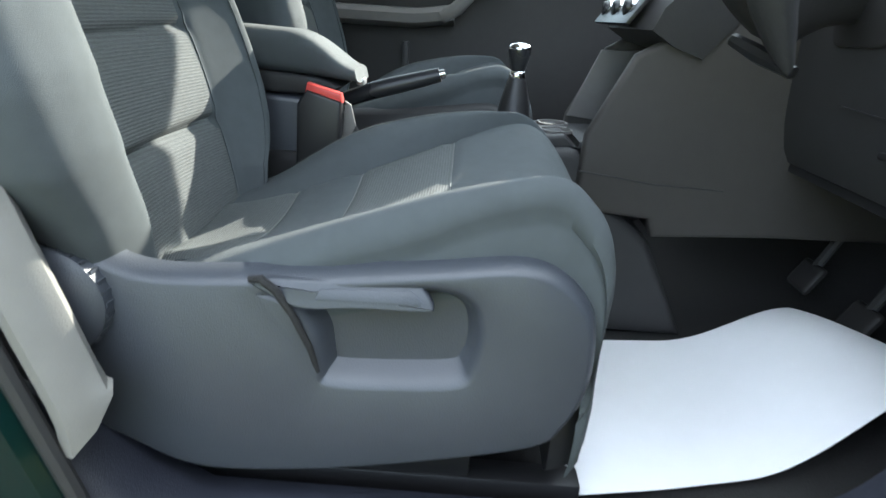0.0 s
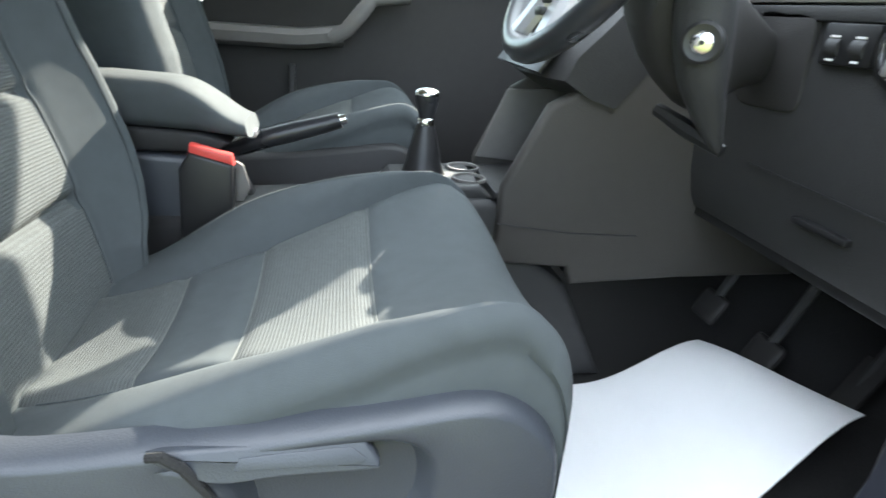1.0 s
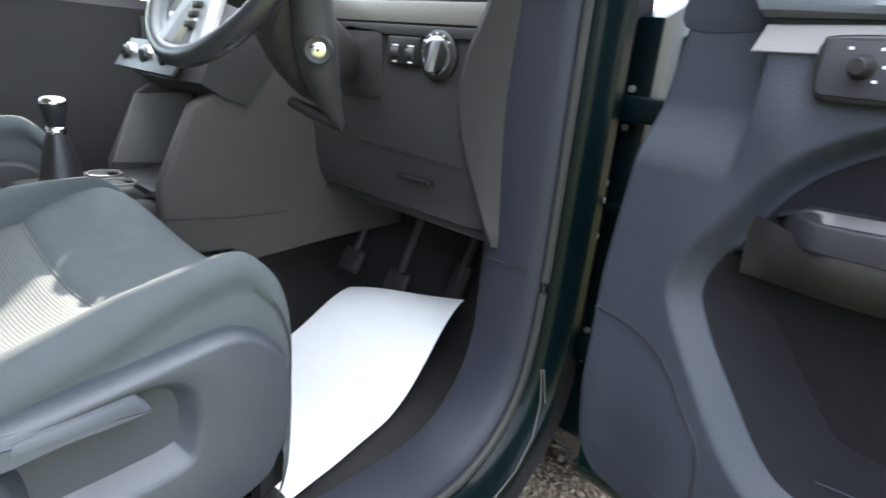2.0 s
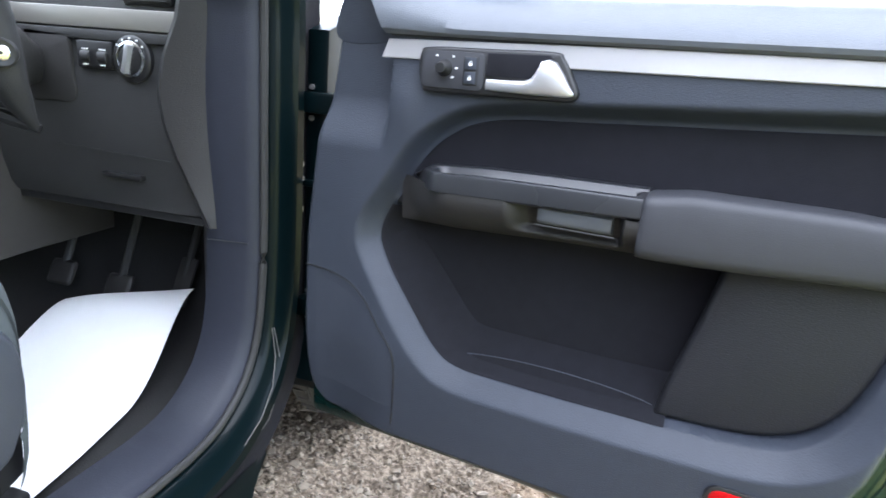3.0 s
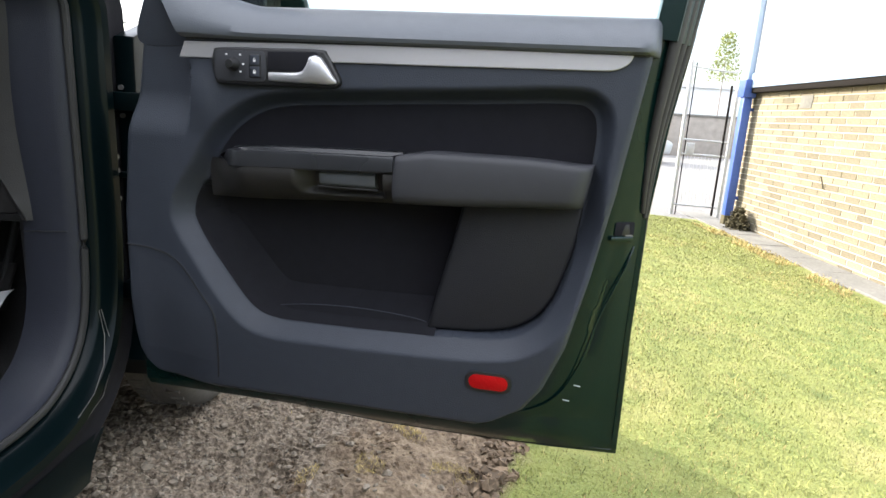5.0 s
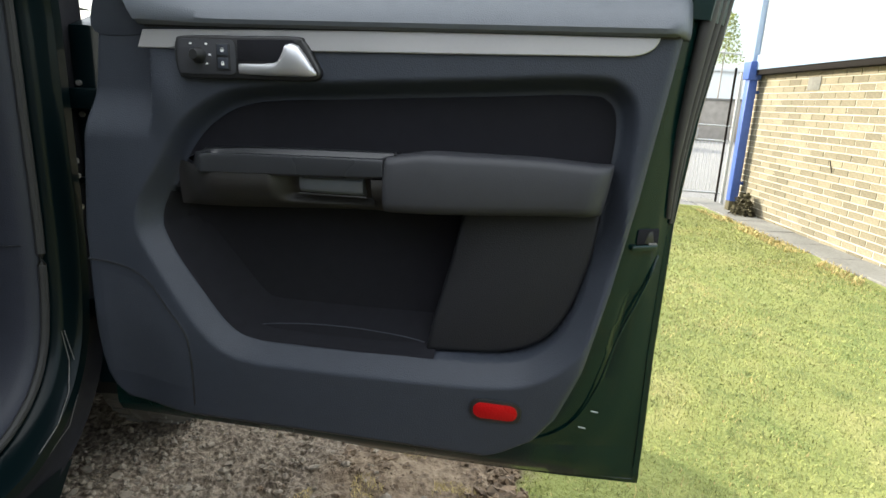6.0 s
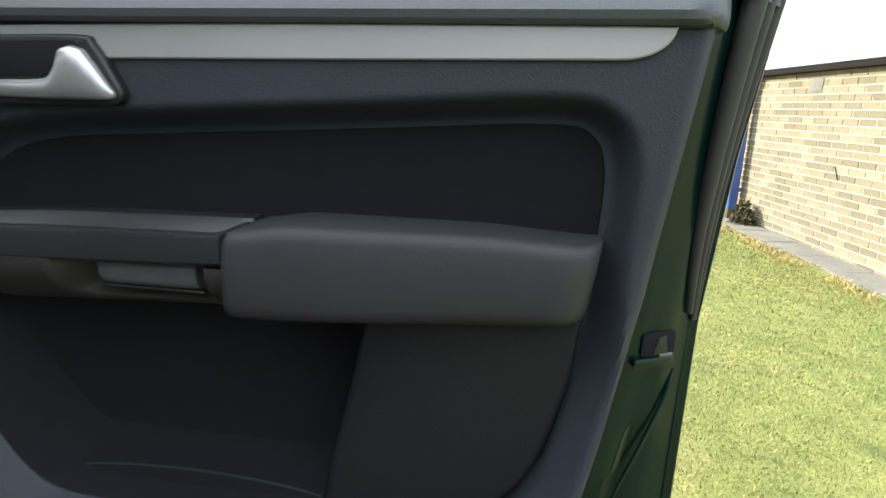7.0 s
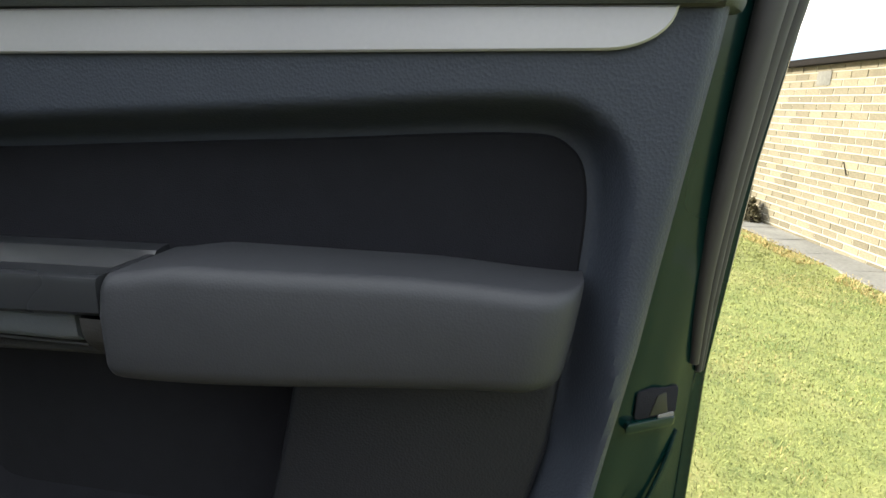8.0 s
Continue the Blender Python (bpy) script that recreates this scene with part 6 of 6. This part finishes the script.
def build_building():
    wall = thing("brick_building", "low building with sunlit buff brick wall and white cladding above", "building", kind="structure")
    part("wall_core", box((2.4, WALL_Y - 0.25, BASE - 0.3), (WALL_X1 - 0.012, WALL_Y - 0.006, TOP), 0), MORTAR, wall)
    part("end_wall", box((WALL_X1 - 0.25, WALL_Y - 7.0, BASE - 0.3), (WALL_X1 - 0.013, WALL_Y - 0.25, TOP), 0), MORTAR, wall)
    part("beam", box((2.4, WALL_Y - 0.02, TOP - 0.002), (WALL_X1 + 0.06, WALL_Y + 0.10, TOP + 0.060), 0.006), SOFFIT, wall, "dark timber beam under the cladding")
    part("fascia", box((2.4, WALL_Y - 0.02, TOP + 0.060), (WALL_X1 + 0.08, WALL_Y + 0.115, TOP + 0.24), 0.006), FASCIA, wall, "pale blue fascia board")
    # ribbed white cladding
    rows = []
    for k in range(0, 140):
        x = WALL_X1 + 0.06 - 0.03 * k
        d = 0.030 if (k // 2) % 5 == 0 else 0.0
        rows.append([(x, WALL_Y + 0.06 + d, TOP + 0.235), (x, WALL_Y + 0.06 + d, TOP + 3.0)])
    part("cladding", loft(rows), CLAD, wall, "white ribbed metal cladding", smooth=20)
    part("cladding_end", box((WALL_X1 - 0.05, WALL_Y - 7.0, TOP), (WALL_X1 + 0.05, WALL_Y + 0.06, TOP + 3.0), 0.004), CLAD, wall)
    part("flat_roof", box((2.4, WALL_Y - 7.0, TOP + 3.0), (WALL_X1 + 0.1, WALL_Y + 0.16, TOP + 3.1), 0.01), CLAD, wall)
    # bricks
    def brick_mesh(name, lx):
        b = box((-lx / 2, -0.03, -0.0325), (lx / 2, 0.0, 0.0325), 0.004, 1)
        me = bpy.data.meshes.new(name)
        bmesh.ops.recalc_face_normals(b, faces=b.faces)
        b.to_mesh(me)
        b.free()
        me.materials.append(BRICK)
        return me
    full, half = brick_mesh("brick", 0.2155), brick_mesh("brick_half", 0.1025)
    rest_v, rest_f = [], []
    rng = random.Random(5)
    count = 0
    for c in range(24):
        z = BASE + C_H * (c + 0.5)
        x = WALL_X1
        first = c % 2 == 1
        while x > 2.62:
            lx = 0.1025 if first else 0.2155
            cx = x - lx / 2
            proud = rng.uniform(-0.0025, 0.0025)
            if 3.2 < cx < 6.6 and count < 330:
                ob = new("brick", half if first else full)
                ob.parent = wall
                ob.location = (cx, WALL_Y + proud, z + rng.uniform(-0.001, 0.001))
                count += 1
            else:
                y0, y1 = WALL_Y - 0.03, WALL_Y + proud
                k = len(rest_v)
                rest_v += [(cx - lx / 2, y0, z - 0.0325), (cx + lx / 2, y0, z - 0.0325), (cx + lx / 2, y1, z - 0.0325), (cx - lx / 2, y1, z - 0.0325), (cx - lx / 2, y0, z + 0.0325), (cx + lx / 2, y0, z + 0.0325), (cx + lx / 2, y1, z + 0.0325), (cx - lx / 2, y1, z + 0.0325)]
                rest_f += [(k, k + 1, k + 2, k + 3), (k + 7, k + 6, k + 5, k + 4), (k + 3, k + 2, k + 6, k + 7), (k, k + 4, k + 5, k + 1), (k + 1, k + 5, k + 6, k + 2), (k, k + 3, k + 7, k + 4)]
            x -= lx + 0.011
            first = False
    part("brickwork", (rest_v, rest_f), BRICK_REST, wall)["kind"] = "stuff"
    part("wall_plate", box((5.05, WALL_Y, 1.33), (5.28, WALL_Y + 0.006, 1.47), 0.002), PAVING, wall, "pale plate on the brickwork")
    part("wall_scar", tube([(4.62, WALL_Y + 0.004, 0.62), (4.59, WALL_Y + 0.006, 0.57), (4.55, WALL_Y + 0.004, 0.50)], 0.006, 6), SOFFIT, wall, "short dark cable stub on the bricks")
    # blue downpipe at the corner
    p = thing("blue_post", "blue painted square downpipe with mossy foot by the brick corner", "downpipe")
    x0, y0 = 6.38, -4.49
    part("pipe", box((x0 - 0.055, y0 - 0.055, BASE + 0.17), (x0 + 0.055, y0 + 0.055, TOP - 0.02), 0.008), BLUE, p)
    part("foot", box((x0 - 0.056, y0 - 0.056, BASE - 0.10), (x0 + 0.056, y0 + 0.056, BASE + 0.17), 0.008), DEADLEAF, p, "weathered mossy foot")
    part("hopper", slab([(-0.075, TOP - 0.06), (0.075, TOP - 0.06), (0.10, TOP + 0.16), (-0.10, TOP + 0.16)], lambda a, b, d: Vector((x0 + a, y0 + d, b)), -0.085, 0.085, 0.008), BLUE, p)
    part("upper_pipe", box((x0 - 0.055, y0 - 0.05, TOP + 0.16), (x0 + 0.055, y0 + 0.05, TOP + 2.9), 0.008), FASCIA, p)
    for z in (0.12, 1.30):
        part("bracket", box((x0 - 0.02, WALL_Y, z), (x0 + 0.02, y0 - 0.05, z + 0.04), 0.004), BLUE, p)
    # paving strip along the wall, slab by slab
    rng = random.Random(8)
    pav = thing("paving", "weathered concrete paving slabs along the foot of the wall", "paving", kind="structure")
    x = 7.4
    while x > -2:
        l = rng.uniform(0.58, 0.62)
        part("slab", box((x - l, WALL_Y + 0.004, BASE - 0.06), (x - 0.008, WALL_Y + 0.40 + rng.uniform(-0.02, 0.02), BASE + 0.048 + rng.uniform(-0.004, 0.006)), 0.008, 1), PAVING, pav)
        x -= l


build_building()


def build_gate():
    g = thing("steel_gate", "galvanised steel gate with mesh beside the brick building", "gate")
    x = 7.05

    def post(y, top, r, mat=GALV):
        part("post", tube([(x, y, BASE - 0.1), (x, y, top)], r, 10), mat, g)
    post(-3.965, 1.98, 0.030)
    post(-4.030, 1.95, 0.009, SOFFIT)
    post(-4.57, 1.66, 0.016, SOFFIT)
    post(-4.66, 1.60, 0.028)
    for z in (-0.10, 0.65, 0.86):
        part("rail", tube([(x, -3.97, z + 0.02), (x, -4.62, z)], 0.014, 8), GALV, g)
    part("latch_box", box((x - 0.04, -4.16, 0.67), (x + 0.02, -4.05, 0.83), 0.008), GALV, g)
    part("top_rail", tube([(x, -3.97, 1.90), (x, -4.3, 1.86), (x, -4.62, 1.84)], 0.012, 8), GALV, g)
    for k in range(9):
        y = -4.09 - 0.052 * k
        part("mesh_wire", tube([(x, y, -0.10), (x, y, 0.65)], 0.0025, 5), GALV, g)


build_gate()


def clump(name, label, category, centre, size, n, mat, seed, leaf=0.03, stem=True):
    """A bush or tree crown of many small leaves, with thin stems."""
    rng = random.Random(seed)
    t = thing(name, label, category)
    verts, faces = [], []
    for k in range(n):
        a, r = rng.uniform(0, 2 * math.pi), rng.random() ** 0.5
        h = rng.random()
        p = Vector(centre) + Vector((size[0] * r * math.cos(a) * (1.1 - h * 0.7), size[1] * r * math.sin(a) * (1.1 - h * 0.7), size[2] * h))
        d = Vector((rng.uniform(-1, 1), rng.uniform(-1, 1), rng.uniform(-0.4, 1))).normalized() * leaf * rng.uniform(0.6, 1.4)
        s = d.cross(Vector((rng.uniform(-1, 1), rng.uniform(-1, 1), 1))).normalized() * leaf * 0.35
        i = len(verts)
        verts += [p, p + d * 0.5 + s, p + d, p + d * 0.5 - s]
        faces.append((i, i + 1, i + 2, i + 3))
    part("foliage", (verts, faces), mat, t)
    if stem:
        for k in range(7):
            a = 2 * math.pi * k / 7
            part("stem", tube([centre, Vector(centre) + Vector((size[0] * 0.4 * math.cos(a), size[1] * 0.4 * math.sin(a), size[2] * 0.5)), Vector(centre) + Vector((size[0] * 0.7 * math.cos(a), size[1] * 0.7 * math.sin(a), size[2] * 0.85))], [leaf * 0.15, leaf * 0.1, leaf * 0.05], 5), DEADLEAF, t)
    return t


clump("weed_bush", "dry dark weed growing at the foot of the wall", "weed", (5.98, -4.46, BASE), (0.22, 0.14, 0.30), 700, DEADLEAF, 3, 0.05)


def build_far():
    w = thing("far_wall", "long low brick wall across the yard beyond the gate", "wall", kind="structure")
    part("panel", box((26.0, -30.0, -0.5), (26.3, 22.0, 1.55), 0.02), FARWALL, w)
    part("coping", box((25.95, -30.0, 1.55), (26.35, 22.0, 1.64), 0.01), PAVING, w)
    b = thing("far_building", "pale distant building behind the yard wall", "building", kind="structure")
    part("block", box((48, -60, -0.4), (60, 40, 4.2), 0.05), CLAD, b)
    part("roof_edge", box((47.8, -60, 4.2), (60.2, 40, 4.5), 0.03), CLAD, b)
    t = clump("tree", "thin young tree with pale yellow-green leaves beyond the gate", "tree", (28.0, -13.2, 3.3), (0.8, 0.8, 2.2), 1500, LEAF, 4, 0.11, False)
    part("trunk", tube([(28.0, -13.2, -0.4), (28.02, -13.2, 2.0), (28.0, -13.2, 4.4)], [0.05, 0.04, 0.02], 8), FARWALL, t)
    far_car()


def far_car():
    """A dark car parked in the yard, seen through the gate."""
    c = thing("parked_car", "grey car parked in the yard behind the gate", "car")
    x, y = 19.5, -6.2
    prof = smooth_line([(-2.0, 0.35), (-2.05, 0.75), (-1.5, 0.95), (-0.8, 1.40), (0.6, 1.42), (1.3, 1.0), (2.0, 0.85), (2.1, 0.4)], 4)
    part("body", slab(prof, lambda a, q, d: Vector((x + d, y + a, q - 0.28)), 0.0, 1.6, 0.06, 2), GALV, c)
    for a in (-1.3, 1.3):
        part("wheel", lathe([(0.1, -0.02), (0.28, -0.02), (0.31, 0.03), (0.31, 0.2)], (x, y + a, 0.04), "x", 20), TYRE, c)
    part("side_window", slab([(-1.3, 0.98), (-0.75, 1.33), (0.5, 1.35), (1.05, 1.02)], lambda a, q, d: Vector((x + d, y + a, q - 0.28)), -0.008, 0.01, 0), GLOSS, c)


build_far()


def build_sky_block():
    """An unseen plain wall added behind the car to hold back low sky light."""
    w = thing("sky_block_wall", "plain weathered dark wall, unseen, added behind the car to block low sky light", "wall", kind="structure")
    part("wall_body", box((-6.3, -4.6, -0.5), (-6.0, 7.0, 2.7), 0.02), BLOCKWALL, w)
    part("coping", box((-6.36, -4.6, 2.7), (-5.94, 7.0, 2.78), 0.01), SOFFIT, w)


build_sky_block()


# ---- grass, stones ----
def grass_edge(x, y):
    """Below zero on bare ground, above zero where grass grows."""
    return -y - 0.90 + 0.22 * noise.noise((x * 1.7, y * 1.7, 9.0)) + 0.12 * noise.noise((x * 6, y * 6, 2.0))


def build_grass():
    rng = np.random.default_rng(11)

    def blades(count, lo, hi, tall, mat_name, keep):
        vs, fs = [], []
        xs = rng.uniform(lo[0], hi[0], count)
        ys = rng.uniform(lo[1], hi[1], count)
        for x, y in zip(xs, ys):
            if not keep(x, y):
                continue
            a, h, w = rng.uniform(0, 6.28), tall * rng.uniform(0.4, 1.3), rng.uniform(0.0007, 0.0017) * (1 + 0.45 * max(0, x - 0.3))
            dx, dy = math.cos(a), math.sin(a)
            z = lay(x, y) - 0.006 + (relief(x, y) if y > -1.5 and -2 < x < 9 else 0.0)
            bend = h * rng.uniform(0.3, 1.1)
            k = len(vs)
            vs += [(x - dy * w, y + dx * w, z), (x + dy * w, y - dx * w, z), (x + dx * bend * 0.4 + dy * w * 0.7, y + dy * bend * 0.4 - dx * w * 0.7, z + h * 0.65), (x + dx * bend * 0.4 - dy * w * 0.7, y + dy * bend * 0.4 + dx * w * 0.7, z + h * 0.65), (x + dx * bend, y + dy * bend, z + h)]
            fs += [(k, k + 1, k + 2, k + 3), (k + 3, k + 2, k + 4)]
        return vs, fs
    def spread(x, y):
        return float(sstep(math.hypot(x, y + 0.9), 0.8, 3.4))
    near = blades(190000, (-0.3, -4.1), (3.4, -0.6), 0.018, "n", lambda x, y: rng.random() > spread(x, y) and grass_edge(x, y) > 0)
    far = blades(150000, (-0.3, -4.15), (6.6, -0.9), 0.018, "f", lambda x, y: rng.random() < 0.2 + 0.8 * spread(x, y) and grass_edge(x, y) > 0)
    for nm, d in (("grass", near), ("grass", far)):
        g = part(nm, d, BLADE, smooth=180)
        tagged(g, "short sunlit lawn grass of many thin blades", "grass", kind="stuff")
    dry = blades(4500, (-0.2, -2.2), (2.4, -0.2), 0.03, "d", lambda x, y: noise.noise((x * 4, y * 4, 5.0)) > 0.28)
    tufts = [(0.08, -0.63), (0.03, -0.66), (-0.12, -0.76), (-0.26, -0.38), (-0.18, -0.55), (-0.16, -0.86)]
    turf = blades(26000, (-0.40, -1.0), (0.30, -0.25), 0.015, "t", lambda x, y: min(math.hypot(x - a, y - b) for a, b in tufts) < 0.036 * (1 + 1.3 * noise.noise((x * 14, y * 14, 1.0))))
    dry = (dry[0] + turf[0], dry[1] + [tuple(k + len(dry[0]) for k in f) for f in turf[1]])
    pale = blades(26000, (-0.2, -4.1), (5.0, -0.9), 0.017, "p", lambda x, y: grass_edge(x, y) > 0.05 and noise.noise((x * 1.1, y * 1.1, 3.0)) + 0.6 * noise.noise((x * 5, y * 5, 8.0)) > 0.05)
    dry = (dry[0] + pale[0], dry[1] + [tuple(k + len(dry[0]) for k in f) for f in pale[1]])
    edge = blades(4500, (1.0, -4.22), (6.2, -3.95), 0.04, "e", lambda x, y: noise.noise((x * 2, y * 2, 7.0)) > -0.1)
    g = part("dry_grass", (dry[0] + edge[0], dry[1] + [tuple(k + len(dry[0]) for k in f) for f in edge[1]]), STRAW, smooth=180)
    tagged(g, "yellow dry grass tufts on mud and lawn edge", "grass", kind="stuff")


build_grass()


def build_stones():
    rng = np.random.default_rng(21)
    ico = bmesh.new()
    bmesh.ops.create_icosphere(ico, subdivisions=1, radius=1)
    base = [tuple(v.co) for v in ico.verts]
    fc = [tuple(v.index for v in f.verts) for f in ico.faces]
    ico.free()
    verts, faces = [], []
    for k in range(3400):
        x, y = rng.uniform(-0.6, 1.6), -abs(rng.normal(0, 0.42)) + 0.32
        if grass_edge(x, y) > -0.05:
            continue
        r = float(np.clip(rng.lognormal(-5.15, 0.5), 0.002, 0.016))
        s = rng.uniform(0.6, 1.2, 3) * r
        s[2] *= 0.7
        a = rng.uniform(0, 6.28)
        i = len(verts)
        z = lay(x, y) + 0.35 * s[2] + relief(x, y)
        for p in base:
            j = 1 + 0.25 * rng.uniform(-1, 1)
            px, py = p[0] * s[0] * j, p[1] * s[1] * j
            verts.append((x + px * math.cos(a) - py * math.sin(a), y + px * math.sin(a) + py * math.cos(a), z + p[2] * s[2] * j))
        faces += [tuple(i + q for q in f) for f in fc]
    g = part("gravel", (verts, faces), PEBBLE, smooth=20)
    tagged(g, "loose grey stones pressed into the mud", "gravel", kind="stuff")


def build_clods():
    """Lumps of turned-up mud between the grit and the lawn."""
    rng = np.random.default_rng(33)
    ico = bmesh.new()
    bmesh.ops.create_icosphere(ico, subdivisions=2, radius=1)
    base = [tuple(v.co) for v in ico.verts]
    fc = [tuple(v.index for v in f.verts) for f in ico.faces]
    ico.free()
    verts, faces = [], []
    for k in range(3000):
        if k < 900:
            x = rng.uniform(-0.5, 1.4)
            y = -0.88 + 0.22 * noise.noise((x * 1.7, -1.5, 9.0)) + rng.normal(0, 0.035)
            r = float(np.clip(rng.lognormal(-4.5, 0.55), 0.003, 0.030))
        else:
            x, y = rng.uniform(-0.5, 1.4), rng.uniform(-0.95, -0.25)
            if noise.noise((x * 5, y * 5, 4.0)) < 0.0:
                continue
            r = float(np.clip(rng.lognormal(-5.25, 0.55), 0.002, 0.016))
        if grass_edge(x, y) > 0.03:
            continue
        s, a, i = rng.uniform(0.6, 1.3, 3) * r, rng.uniform(0, 6.28), len(verts)
        z = lay(x, y) + relief(x, y) + 0.1 * s[2]
        seed = rng.uniform(0, 50)
        for p in base:
            j = 1 + 1.0 * noise.noise((p[0] * 1.9 + seed, p[1] * 1.9, p[2] * 1.9)) + 0.7 * noise.noise((p[0] * 4.5 + seed, p[1] * 4.5, p[2] * 4.5))
            px, py = p[0] * s[0] * j, p[1] * s[1] * j
            verts.append((x + px * math.cos(a) - py * math.sin(a), y + px * math.sin(a) + py * math.cos(a), z + p[2] * s[2] * 0.75 * j))
        faces += [tuple(i + q for q in f) for f in fc]
    g = part("mud_clods", (verts, faces), CLOD, smooth=15)
    tagged(g, "crumbled brown mud clods along the lawn's edge", "mud", kind="stuff")


build_stones()
build_clods()
